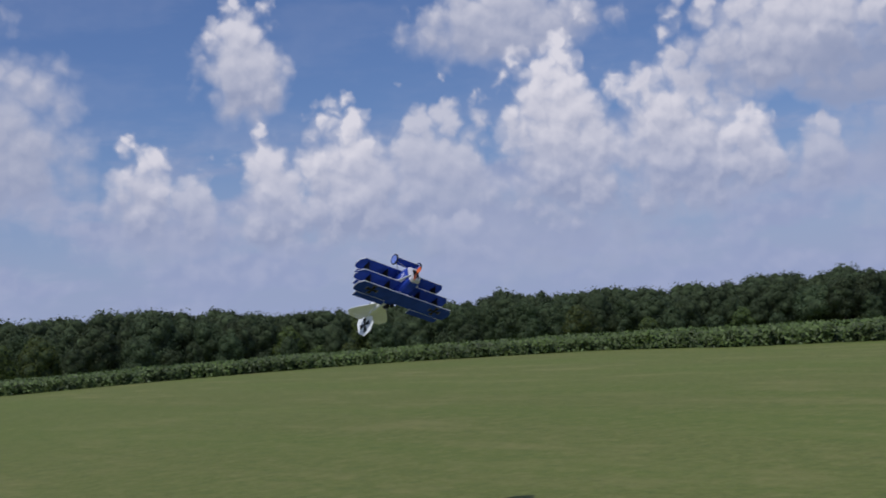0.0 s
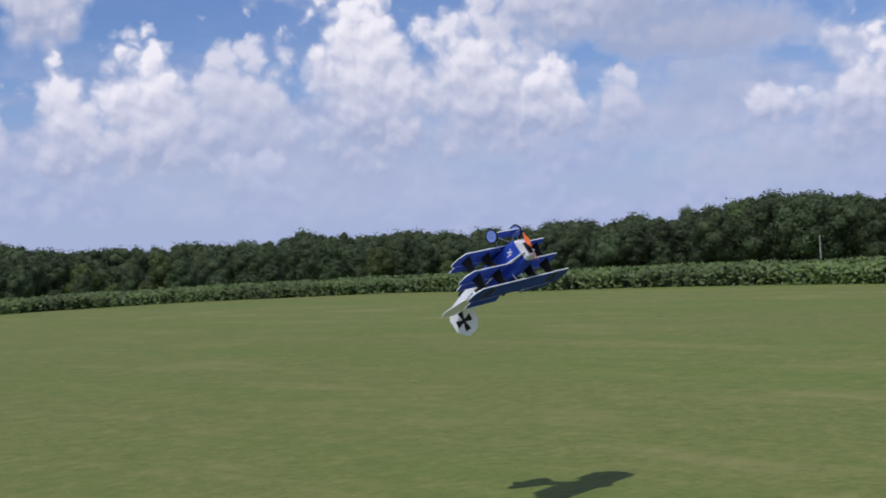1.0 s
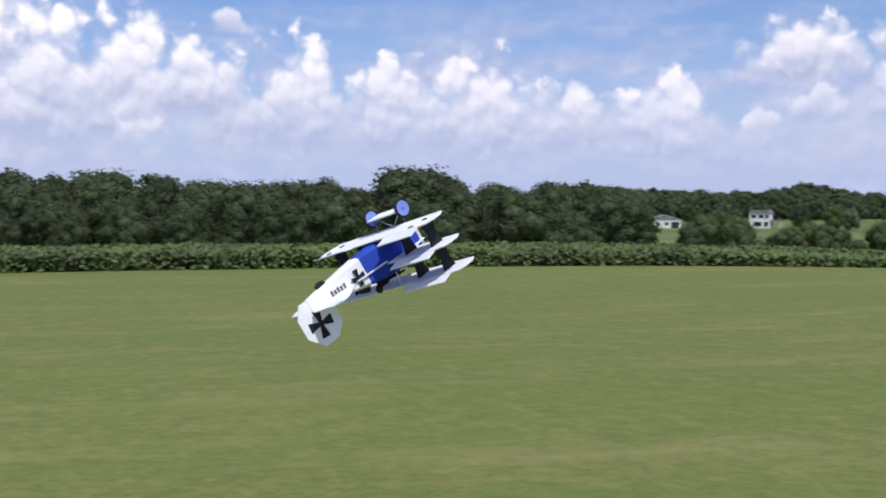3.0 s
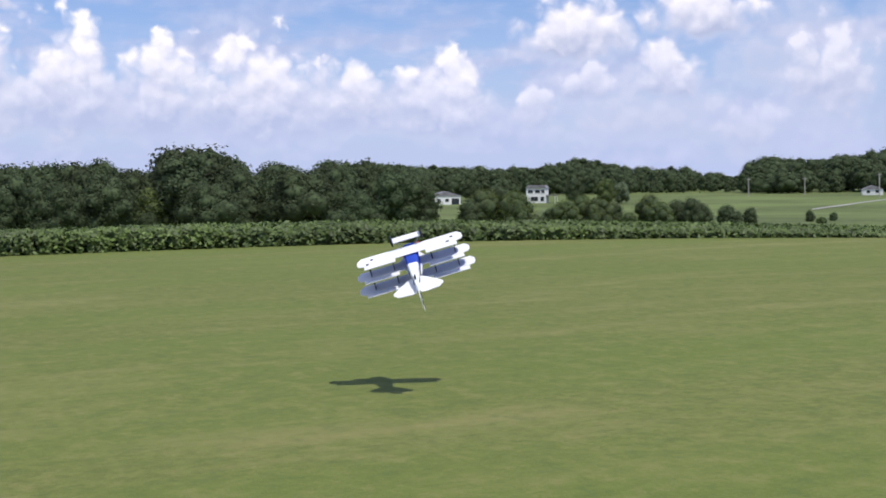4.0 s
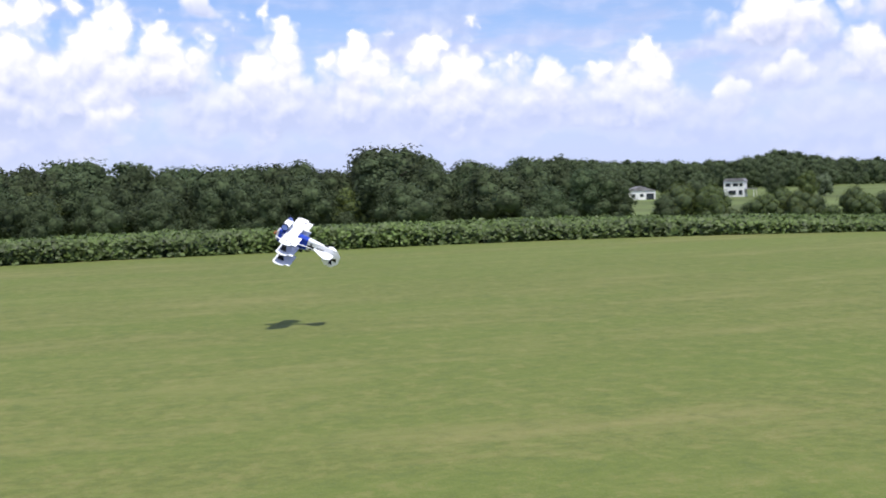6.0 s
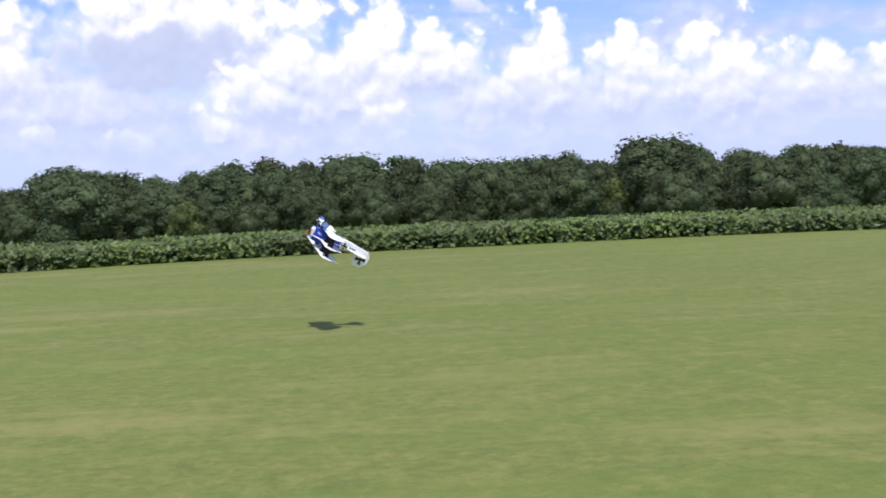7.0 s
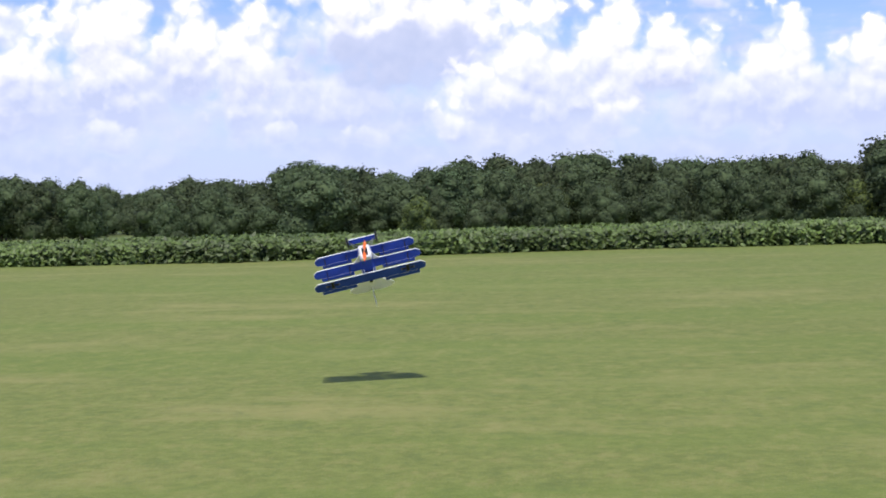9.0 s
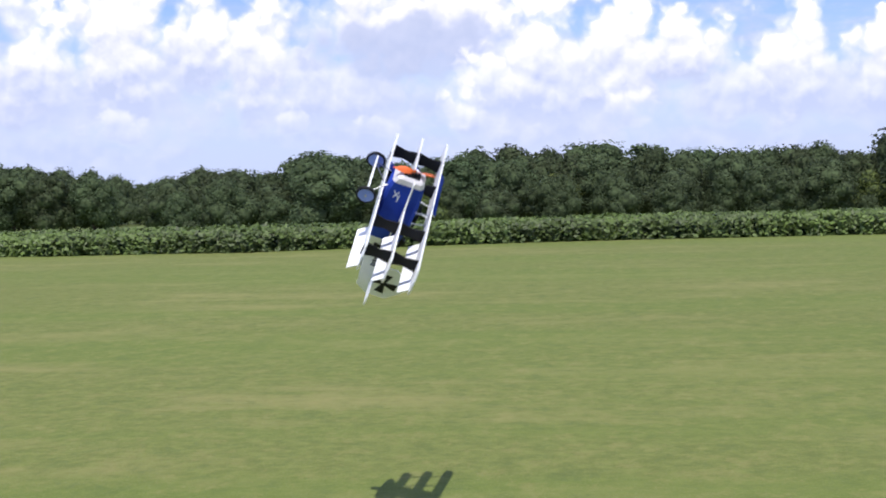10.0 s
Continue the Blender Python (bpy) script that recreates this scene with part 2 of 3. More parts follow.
TREE_LEAF = surface("tree_leaf", (0.074, 0.101, 0.046), 0.75, vary=0.15, grain=(1.2, 0.25), bump=0, spread=0.30, trans=0.22)
YOUNG_LEAF = surface("yellow_green_leaf", (0.11, 0.145, 0.035), 0.6, vary=0.15, grain=(1.2, 0.25), bump=0, spread=0.3, trans=0.2)
PALE_LEAF = surface("pale_willow_leaf", (0.17, 0.20, 0.12), 0.6, vary=0.15, grain=(1.2, 0.25), bump=0, spread=0.25, trans=0.2)
# darker than the leaves: shade inside the crown put into the colour
CORE_SHADE = surface("inner_foliage_shade", (0.066, 0.090, 0.040), 0.9, vary=0.3, grain=(2.0, 0.5), bump=0.6, depth=0.1)
BARK = surface("bark", (0.10, 0.08, 0.06), 0.9, vary=0.25, grain=(12, 2), bump=0.5, depth=0.02)
BLUE = surface("blue_painted_foam", (0.030, 0.072, 0.45), 0.8, vary=0.12, grain=(220, 9), bump=0.08, depth=0.0006)
WHITE = surface("white_foam", (0.90, 0.90, 0.92), 0.8, vary=0.03, grain=(260, 8), bump=0.08, depth=0.0006)
COWL = surface("white_cowl_paint", (0.72, 0.68, 0.70), 0.4, vary=0.05, grain=(200, 12), bump=0.05, depth=0.0005)
BLACK = surface("black_foam", (0.018, 0.018, 0.022), 0.6, vary=0.2, grain=(200, 12), bump=0.1, depth=0.0006)
GREY = surface("grey_ink", (0.16, 0.16, 0.19), 0.6, vary=0.1, grain=(200, 20), bump=0)
DISC = surface("pale_blue_wheel_disc", (0.20, 0.28, 0.70), 0.45, vary=0.08, grain=(200, 12), bump=0.06, depth=0.0005)
ORANGE = surface("orange_plastic", (0.85, 0.16, 0.03), 0.35, vary=0.06, grain=(150, 20), bump=0)
STEEL = surface("brushed_steel", (0.45, 0.45, 0.46), 0.35, 1.0, vary=0.1, grain=(300, 20), bump=0.05, depth=0.0003)
SIDING = surface("white_siding", (0.80, 0.79, 0.76), 0.6, vary=0.05, grain=(6, 0.5), bump=0.2, depth=0.01)
SHINGLE = surface("grey_shingle", (0.24, 0.23, 0.24), 0.85, vary=0.15, grain=(9, 0.6), bump=0.4, depth=0.02)
PANE = surface("dark_window_pane", (0.03, 0.035, 0.045), 0.12, vary=0.1, grain=(2, 0.5), bump=0)
POLEWOOD = surface("weathered_pole", (0.42, 0.40, 0.37), 0.85, vary=0.15, grain=(20, 2), bump=0.3, depth=0.01)
TRACK = surface("pale_gravel", (0.42, 0.41, 0.36), 0.9, vary=0.15, grain=(8, 0.5), bump=0.4, depth=0.02)


# ---- mesh helpers ----
def mesh_of(name, verts, faces, material, kinds=None):
    me = bpy.data.meshes.new(name)
    me.from_pydata(verts, [], faces)
    for m in (material if isinstance(material, (list, tuple)) else [material]):
        me.materials.append(m)
    if kinds is not None:
        me.polygons.foreach_set("material_index", kinds)
    me.update()
    return me


def part(name, bm, material, parent, label=""):
    me = bpy.data.meshes.new(name)
    bmesh.ops.recalc_face_normals(bm, faces=bm.faces[:])
    bm.to_mesh(me)
    bm.free()
    for m in (material if isinstance(material, (list, tuple)) else [material]):
        me.materials.append(m)
    ob = new(name, me)
    ob.parent = parent
    return tagged(ob, label)


def slab(poly, low, high, axes_order, bevel=0.0):
    """A plate: the outline poly lies in two axes, low to high is along the third. axes_order: 'xy', 'xz' or 'yz'."""
    bm = bmesh.new()

    def at(u, v, w):
        return {"xy": (u, v, w), "xz": (u, w, v), "yz": (w, u, v)}[axes_order]

    a = [bm.verts.new(at(u, v, low)) for u, v in poly]
    b = [bm.verts.new(at(u, v, high)) for u, v in poly]
    n = len(poly)
    bm.faces.new(a)
    bm.faces.new(b)
    for i in range(n):
        bm.faces.new((a[i], a[(i + 1) % n], b[(i + 1) % n], b[i]))
    bmesh.ops.recalc_face_normals(bm, faces=bm.faces[:])
    if bevel:
        bmesh.ops.bevel(bm, geom=bm.edges[:], offset=bevel, segments=1, affect="EDGES")
    return bm


def box(x0, x1, y0, y1, z0, z1, bevel=0.0):
    return slab([(x0, y0), (x1, y0), (x1, y1), (x0, y1)], z0, z1, "xy", bevel)


def rod(p, q, r, n=8, r2=None):
    p, q = Vector(p), Vector(q)
    bm = bmesh.new()
    bmesh.ops.create_cone(bm, segments=n, cap_ends=True, radius1=r, radius2=r if r2 is None else r2, depth=(q - p).length)
    turn = (q - p).to_track_quat("Z", "Y").to_matrix().to_4x4()
    bmesh.ops.transform(bm, matrix=Matrix.Translation((p + q) / 2) @ turn, verts=bm.verts[:])
    return bm


# ---- ground ----
EDGE_AZ = [-180, -100, -80, -72, -62, -56, -46, -40, -33, -25, -16, -4, 6, 15, 25, 35, 45, 60, 90, 180]
EDGE_R = [60, 60, 55, 54, 56, 55.5, 50, 44, 41, 36.5, 34, 34.8, 35.5, 36.8, 38.5, 39, 39, 44, 60, 60]
FALL_R = [0, 37, 42, 60, 100, 150, 300, 400, 500, 900, 4800]
FALL_Z = [0, 0, -0.05, -0.7, -2.2, -3.3, -5.6, -4.6, -3.4, 0.0, 8.0]


def edge_radius(az):
    return float(np.interp(az, EDGE_AZ, EDGE_R))


def ground_z(x, y):
    r, az = math.hypot(x, y), math.degrees(math.atan2(x, y))
    k = 37 / edge_radius(az)
    k = 1 + (k - 1) * max(0.0, 1 - max(0.0, r - 60) / 120)
    swell = 0.04 * noise.noise(Vector((x * 0.05, y * 0.05, 0))) * min(1, r / 30)
    return float(np.interp(r * k, FALL_R, FALL_Z)) + swell


def at_az(az, r, lift=0.0):
    x, y = r * math.sin(radians(az)), r * math.cos(radians(az))
    return Vector((x, y, ground_z(x, y) + lift))


def make_ground():
    rings = [0.5, 2, 4, 6, 8, 10, 13, 16, 20, 24, 28, 32, 35, 37, 39, 42, 46, 50, 55, 60, 70, 80, 100, 125, 150, 180, 220, 260, 300, 350, 400, 450, 500, 600, 750, 900, 1300, 2000, 3000, 4800]
    n = 240
    verts, faces, kinds = [(0, 0, 0)], [], []
    for r in rings:
        for i in range(n):
            a = 2 * math.pi * i / n
            x, y = r * math.sin(a), r * math.cos(a)
            verts.append((x, y, ground_z(x, y)))
    for i in range(n):
        faces.append((0, 1 + (i + 1) % n, 1 + i))
        kinds.append(0)
    for k in range(len(rings) - 1):
        for i in range(n):
            p, q = 1 + k * n, 1 + (k + 1) * n
            faces.append((p + i, p + (i + 1) % n, q + (i + 1) % n, q + i))
            kinds.append(0 if rings[k] < 60 else 1)
    me = mesh_of("ground", verts, faces, [FIELD, MEADOW], kinds)
    me.polygons.foreach_set("use_smooth", [True] * len(faces))
    tagged(new("ground", me), "mown yellow-green grass field with dry patches and distant meadow", "ground", kind="structure")


make_ground()


# ---- crop ----
def crop_height(az):
    return 0.56 * float(np.interp(az, [-90, -75, -60, 18, 31, 40, 44, 46], [0.8, 0.9, 1.0, 1.05, 0.75, 0.42, 0.25, 0.1]))


def leaves_mesh(name, centres, sizes, normals, material, extra=None):
    """Folded two-triangle leaves; all arrays are numpy."""
    n = len(centres)
    rng = np.random.default_rng(5)
    side = np.cross(normals, rng.normal(size=(n, 3)))
    side /= np.linalg.norm(side, axis=1)[:, None] + 1e-9
    along = np.cross(normals, side)
    s = sizes[:, None]
    droop = normals * s * 0.25
    quad = np.stack([centres - along * s, centres + side * s * 0.62 - droop, centres + along * s * 1.05, centres - side * s * 0.62 - droop], 1).reshape(-1, 3)
    faces = np.arange(4 * n).reshape(n, 4)
    tris = np.concatenate([faces[:, [0, 1, 2]], faces[:, [0, 2, 3]]])
    return quad, tris


def raw_mesh(name, verts, tris, materials, kinds=None):
    me = bpy.data.meshes.new(name)
    me.vertices.add(len(verts))
    me.vertices.foreach_set("co", np.asarray(verts, dtype=np.float32).ravel())
    me.loops.add(len(tris) * 3)
    me.loops.foreach_set("vertex_index", np.asarray(tris, dtype=np.int32).ravel())
    me.polygons.add(len(tris))
    me.polygons.foreach_set("loop_start", np.arange(0, len(tris) * 3, 3, dtype=np.int32))
    for m in materials:
        me.materials.append(m)
    if kinds is not None:
        me.polygons.foreach_set("material_index", np.asarray(kinds, dtype=np.int32))
    me.update(calc_edges=True)
    me.validate()
    return me


def make_crop():
    rng = np.random.default_rng(11)
    # dark filler mass below the leaves, its shade put into the colour
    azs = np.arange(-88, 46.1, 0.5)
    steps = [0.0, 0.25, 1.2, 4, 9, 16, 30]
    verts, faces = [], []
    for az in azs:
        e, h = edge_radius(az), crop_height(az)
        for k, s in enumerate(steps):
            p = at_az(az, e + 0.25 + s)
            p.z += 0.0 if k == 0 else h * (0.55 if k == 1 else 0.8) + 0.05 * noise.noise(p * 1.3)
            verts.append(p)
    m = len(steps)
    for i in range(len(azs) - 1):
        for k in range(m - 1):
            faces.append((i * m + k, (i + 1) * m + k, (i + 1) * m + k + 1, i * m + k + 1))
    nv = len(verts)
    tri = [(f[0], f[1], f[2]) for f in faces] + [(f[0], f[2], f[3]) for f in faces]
    # leaves: dense at the front, thinner on the top behind
    pts, sizes, nors = [], [], []
    for count, deep0, deep1, front in ((62000, -0.15, 1.0, True), (52000, 0.6, 9.0, False), (26000, 9.0, 30.0, False)):
        az = rng.uniform(-88, 46, count)
        s = rng.uniform(deep0, deep1, count)
        up = rng.uniform(0.05, 1.05, count) if front else rng.uniform(0.78, 1.08, count)
        for a, d, u in zip(az, s, up):
            a2 = a + 0.8 * noise.noise(Vector((a * 3, d, 0)))
            e = edge_radius(a2) + 0.22 * noise.noise(Vector((a2 * 2.3, 0, 0))) + 0.1 * noise.noise(Vector((a2 * 9, 1, 0)))
            p = at_az(a2, e + d)
            h = crop_height(a2) * (1 + 0.22 * noise.noise(Vector((p.x * 0.9, p.y * 0.9, 3))) + 0.12 * noise.noise(Vector((p.x * 0.2, p.y * 0.2, 7))))
            if front:
                u = min(u, 0.35 + 0.9 * max(0, d + 0.15) / 0.4 + 0.3)
            pts.append((p.x, p.y, p.z + h * u))
            way = np.array((-p.x, -p.y, 0)) / math.hypot(p.x, p.y)
            nors.append(way * (0.7 if front else 0.15) + np.array((0, 0, 1.0)))
            sizes.append(0.085 if front else 0.095 if d < 9 else 0.13)
    nors = np.array(nors) + rng.normal(size=(len(nors), 3)) * 0.45
    nors /= np.linalg.norm(nors, axis=1)[:, None]
    q, t = leaves_mesh("leaf", np.array(pts), np.array(sizes) * rng.uniform(0.7, 1.3, len(sizes)), nors, CROP_LEAF)
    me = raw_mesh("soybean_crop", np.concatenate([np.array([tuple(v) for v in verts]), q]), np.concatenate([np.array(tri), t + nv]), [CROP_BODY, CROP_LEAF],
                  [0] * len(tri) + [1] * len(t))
    tagged(new("soybean_crop", me), "dense waist-high green soybean crop beside the mown field", "crop", kind="stuff")


make_crop()


# ---- trees ----
def crown_mesh(name, seed, wide, tall, low, lobes, leaf, count, material):
    """A crown of leaf clumps on uneven lobes round a dark inner mass."""
    rng = np.random.default_rng(seed)
    verts, tris, kinds = [], [], []
    cen, rad = [], []
    for i in range(lobes):
        f = (i + 0.5) / lobes
        z = low + (tall - low) * (0.12 + 0.80 * f)
        girth = math.sin(math.pi * min(1, 0.22 + 0.72 * f)) ** 0.7
        a = i * 2.4 + rng.uniform(-0.5, 0.5)
        off = wide * 0.5 * girth * rng.uniform(0.35, 0.75)
        cen.append((off * math.cos(a), off * math.sin(a), z))
        rad.append(wide * rng.uniform(0.17, 0.27) * (0.75 + 0.4 * girth))
    cen, rad = np.array(cen), np.array(rad)
    # filler lobes close the gaps between leaves, coloured as the shade within
    bm = bmesh.new()
    for c, r in zip(cen, rad):
        bmesh.ops.create_icosphere(bm, subdivisions=1, radius=r * 0.82, matrix=Matrix.Translation(c))
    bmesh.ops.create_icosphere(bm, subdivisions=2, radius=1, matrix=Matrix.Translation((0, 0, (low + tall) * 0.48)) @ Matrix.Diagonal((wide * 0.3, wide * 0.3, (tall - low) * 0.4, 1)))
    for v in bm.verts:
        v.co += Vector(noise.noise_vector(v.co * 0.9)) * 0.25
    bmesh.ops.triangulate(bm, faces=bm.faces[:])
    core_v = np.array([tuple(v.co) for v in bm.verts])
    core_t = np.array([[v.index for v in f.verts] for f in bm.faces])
    bm.free()
    pick = rng.choice(lobes, count, p=rad ** 2 / (rad ** 2).sum())
    d = rng.normal(size=(count, 3))
    d[:, 2] += 0.25
    d /= np.linalg.norm(d, axis=1)[:, None]
    ruff = np.array([1 + 0.30 * noise.noise(Vector(v) * 3.0 + Vector((k * 7.0, 0, 0))) for v, k in zip(d, pick)])
    pos = cen[pick] + d * (rad[pick] * ruff * rng.uniform(0.82, 1.12, count))[:, None]
    nor = d + rng.normal(size=(count, 3)) * 0.38
    nor /= np.linalg.norm(nor, axis=1)[:, None]
    q, t = leaves_mesh("leaf", pos, leaf * rng.uniform(0.6, 1.4, count), nor, material)
    return raw_mesh(name, np.concatenate([core_v, q]), np.concatenate([core_t, t + len(core_v)]), [CORE_SHADE, material], [0] * len(core_t) + [1] * len(t))


def trunk_mesh(seed, tall, thick):
    rng = random.Random(seed)
    bm = bmesh.new()

    def limb(p, q, a, b):
        piece = rod(p, q, a, 7, b)
        me = bpy.data.meshes.new("limb")
        piece.to_mesh(me)
        piece.free()
        bm.from_mesh(me)
        bpy.data.meshes.remove(me)

    limb((0, 0, -0.4), (0.05, 0.02, tall * 0.45), thick, thick * 0.65)
    limb((0.05, 0.02, tall * 0.44), (0.0, 0.1, tall * 0.8), thick * 0.62, thick * 0.2)
    for i in range(5):
        a, z = i * 1.3 + rng.random(), tall * (0.22 + 0.09 * i)
        limb((0.03, 0.02, z), (math.cos(a) * tall * 0.24, math.sin(a) * tall * 0.24, z + tall * 0.2), thick * 0.4, thick * 0.1)
    me = bpy.data.meshes.new("trunk")
    bm.to_mesh(me)
    bm.free()
    me.materials.append(BARK)
    return me


def make_kinds():
    kinds = []
    for i, (wide, tall, low, lobes, count, mat) in enumerate((
            (8.5, 10, 0.6, 17, 2300, TREE_LEAF), (7.0, 10, 0.4, 15, 2000, TREE_LEAF), (9.5, 10, 0.9, 20, 2500, TREE_LEAF), (6.2, 10, 0.5, 14, 1800, TREE_LEAF),
            (7.8, 10, 0.3, 16, 2000, YOUNG_LEAF), (11.0, 10, 0.1, 18, 2200, TREE_LEAF), (13.0, 10, 0.0, 18, 2000, YOUNG_LEAF), (9.0, 10, 0.3, 16, 2000, PALE_LEAF))):
        kinds.append((crown_mesh("crown", 40 + i, wide, tall, low, lobes, 0.20, int(count * 2.5), mat), trunk_mesh(i, 10, 0.32)))
    return kinds


TREES = make_kinds()
TREE_WORDS = ["dark green broadleaf tree with a rounded crown", "slender dark green broadleaf tree at the wood's edge", "broad dark green tree with a full crown",
              "narrow dark green tree in the wood", "yellow-green young tree at the wood's edge", "wide dark green bush by the meadow",
              "wide yellow-green bush by the meadow", "pale silvery willow beside the house"]


def tree(kind, az, r, top, group, squash=1.0, name="tree", category="tree"):
    """A tree at azimuth az and r metres, its top at that height over the datum."""
    foot = at_az(az, r)
    scale = (top - foot.z) / 10.3
    crown, trunk = TREES[kind]
    ob = new(name)
    ob.matrix_basis = pose(foot.x, foot.y, foot.z, 0, 0, (az * 77.7) % 360) @ Matrix.Diagonal((scale * squash, scale * squash, scale, 1))
    for label, me in (("trunk", trunk), ("crown", crown)):
        p = new(label, me)
        p.parent = ob
    return tagged(ob, TREE_WORDS[kind], category, group)


SKY_AZ = [-80, -72.5, -69.7, -66.8, -64.5, -60, -57, -52, -50, -46, -41, -37, -35, -33, -30.3, -27.2, -25.2, -23.6, -20, -18.9, -17.5, -15.8, -14.6, -13.9, -12, -9.4, -7.6, -5.4, -2.2, 0.9, 3.5, 5.6, 8.9, 12.2, 12.8, 14, 15.6, 16.2, 20, 23.2, 25.6]
SKY_EL = [1.1, 1.15, 1.3, 1.4, 1.05, 0.75, 0.65, 0.75, 0.9, 0.6, 0.5, 0.7, 0.75, 0.75, 1.2, 1.5, 0.95, 0.9, 0.35, 0.65, 1.0, 0.6, 0.5, 1.35, 1.65, 1.1, 0.95, 1.65, 1.3, 1.7, 1.35, 1.2, 1.35, 1.2, 1.75, 1.87, 1.55, 1.2, 1.1, 1.2, 0.95]


def top_at(az, r, share=1.0):
    return EYE.z + r * math.tan(radians(float(np.interp(az, SKY_AZ, SKY_EL)))) * share


def far_wood(name, label, places):
    """Many far trees in one mesh: (kind, azimuth, distance, top, squash)."""
    vs, ts, ks, total = [], [], [], 0
    cache = {}
    for kind, az, r, top, squash in places:
        if kind not in cache:
            me = TREES[kind][0]
            co = np.empty(len(me.vertices) * 3, dtype=np.float32)
            me.vertices.foreach_get("co", co)
            ix = np.empty(len(me.loops), dtype=np.int32)
            me.loops.foreach_get("vertex_index", ix)
            mi = np.empty(len(me.polygons), dtype=np.int32)
            me.polygons.foreach_get("material_index", mi)
            core = int(ix.reshape(-1, 3)[mi == 0].max()) + 1
            ix = ix.reshape(-1, 3)
            # half of the leaves, larger, at this distance
            quads = np.arange(core, len(co) // 3, 4)[::2]
            keep = np.isin(((ix[:, 0] - core) // 4), (quads - core) // 4) & (mi == 1)
            cache[kind] = (co.reshape(-1, 3), ix[(mi == 0) | keep], mi[(mi == 0) | keep])
        co, ix, mi = cache[kind]
        foot = at_az(az, r)
        sc = (top - foot.z) / 10.3
        a = az * 1.7
        turned = np.stack([co[:, 0] * math.cos(a) - co[:, 1] * math.sin(a), co[:, 0] * math.sin(a) + co[:, 1] * math.cos(a), co[:, 2]], 1) * (sc * squash, sc * squash, sc)
        vs.append(turned + np.array(foot))
        ts.append(ix + total)
        ks.append(mi)
        total += len(co)
    me = raw_mesh(name, np.concatenate(vs), np.concatenate(ts), [CORE_SHADE, TREE_LEAF], np.concatenate(ks))
    return tagged(new(name, me), label, "wood", kind="stuff")


def make_woods():
    rng = random.Random(4)
    # wood beyond the crop, from the skyline row forward to the low fringe
    for row, (r0, drop, gap) in enumerate(((152, 0.0, 1.9), (142, 0.7, 2.0), (133, 2.2, 2.2), (125, 4.6, 2.4))):
        az = -19.6 + row * 0.4
        while az < (22.0 if row else 23.2):
            r = r0 + rng.uniform(-3, 3)
            uneven = 0.9 * noise.noise(Vector((az * 0.9, row * 5.0, 0)))
            top = top_at(az, r) - drop * rng.uniform(0.3, 1.5) + uneven + rng.uniform(-0.3, 0.6)
            k = rng.choice((0, 1, 2, 3, 0, 2)) if rng.random() > (0.05 + 0.05 * row) else 4
            tree(k, az, r, top, "wood beyond the crop", rng.uniform(0.95, 1.45))
            az += gap * rng.uniform(0.6, 1.3)
    tree(2, 14.1, 145, top_at(14.1, 145) + 0.1, "wood beyond the crop", 1.3)
    for az, top_el in ((23.2, 0.62), (23.9, 0.42), (24.4, 0.10)):
        tree(1, az, 136, EYE.z + 136 * math.tan(radians(top_el)), "wood beyond the crop", 1.25)
    tree(0, -12.6, 140, top_at(-12.3, 140), "wood beyond the crop", 1.2)
    tree(4, -7.6, 122, EYE.z - 122 * math.tan(radians(0.05)), "wood beyond the crop", 1.0)
    # further wood, on rising land
    back = []
    for row, (r0, drop, gap) in enumerate(((300, 0.0, 0.95), (284, 1.0, 1.1), (268, 3.0, 1.2), (252, 5.6, 1.5))):
        az = -86 + row * 0.3
        while az < -17:
            r = r0 + rng.uniform(-6, 6)
            uneven = 1.3 * noise.noise(Vector((az * 0.7, row * 5.0, 2)))
            top = top_at(az, r) - drop * rng.uniform(0.4, 1.4) + uneven + rng.uniform(0.1, 1.7)
            squash = rng.uniform(0.9, 1.4)
            if row < 2:
                back.append((rng.choice((0, 1, 2, 3)), az, r, top, squash))
            else:
                k = rng.choice((0, 1, 2, 3)) if rng.random() > (0.05 + 0.06 * row) else 4
                tree(k, az, r, top, "further wood", squash)
            az += gap * rng.uniform(0.6, 1.3)
    far_wood("further_woods", "dark green wood on rising land far behind the crop", back)
    # nearer clump with the pole before it
    for az in (-31.5, -29.6, -27.6, -26.0, -24.4, -22.6):
        tree(rng.choice((0, 1, 2)), az, 205 + rng.uniform(-6, 6), top_at(az, 205), "further wood", 1.15)
    # far wood behind the houses
    far_az, far_el = [22, 25.6, 29.2, 30.8, 31.8, 33, 34, 36, 37.4, 38.8, 39.4, 41, 44.7, 52, 60], [1.1, 0.95, 0.75, 1.0, 1.28, 0.9, 0.64, 0.7, 0.45, 0.28, 1.0, 1.0, 1.2, 1.3, 1.2]
    places = []
    for row, (r0, drop, gap) in enumerate(((610, 0.0, 0.5), (590, 1.8, 0.55), (570, 4.5, 0.6), (555, 7.5, 0.7))):
        az = 20.5 + row * 0.2
        while az < 56:
            r = r0 + rng.uniform(-10, 10)
            if az > 38.9:
                r -= 40
            top = EYE.z + r * math.tan(radians(float(np.interp(az, far_az, far_el)))) - drop * rng.uniform(0.6, 1.4) + rng.uniform(-0.6, 1.4)
            places.append((rng.choice((0, 1, 2, 3)), az, r, top, rng.uniform(1.0, 1.5)))
            az += gap * rng.uniform(0.6, 1.3)
    far_wood("far_woods", "dark green wood behind the houses on the hill", places)


make_woods()


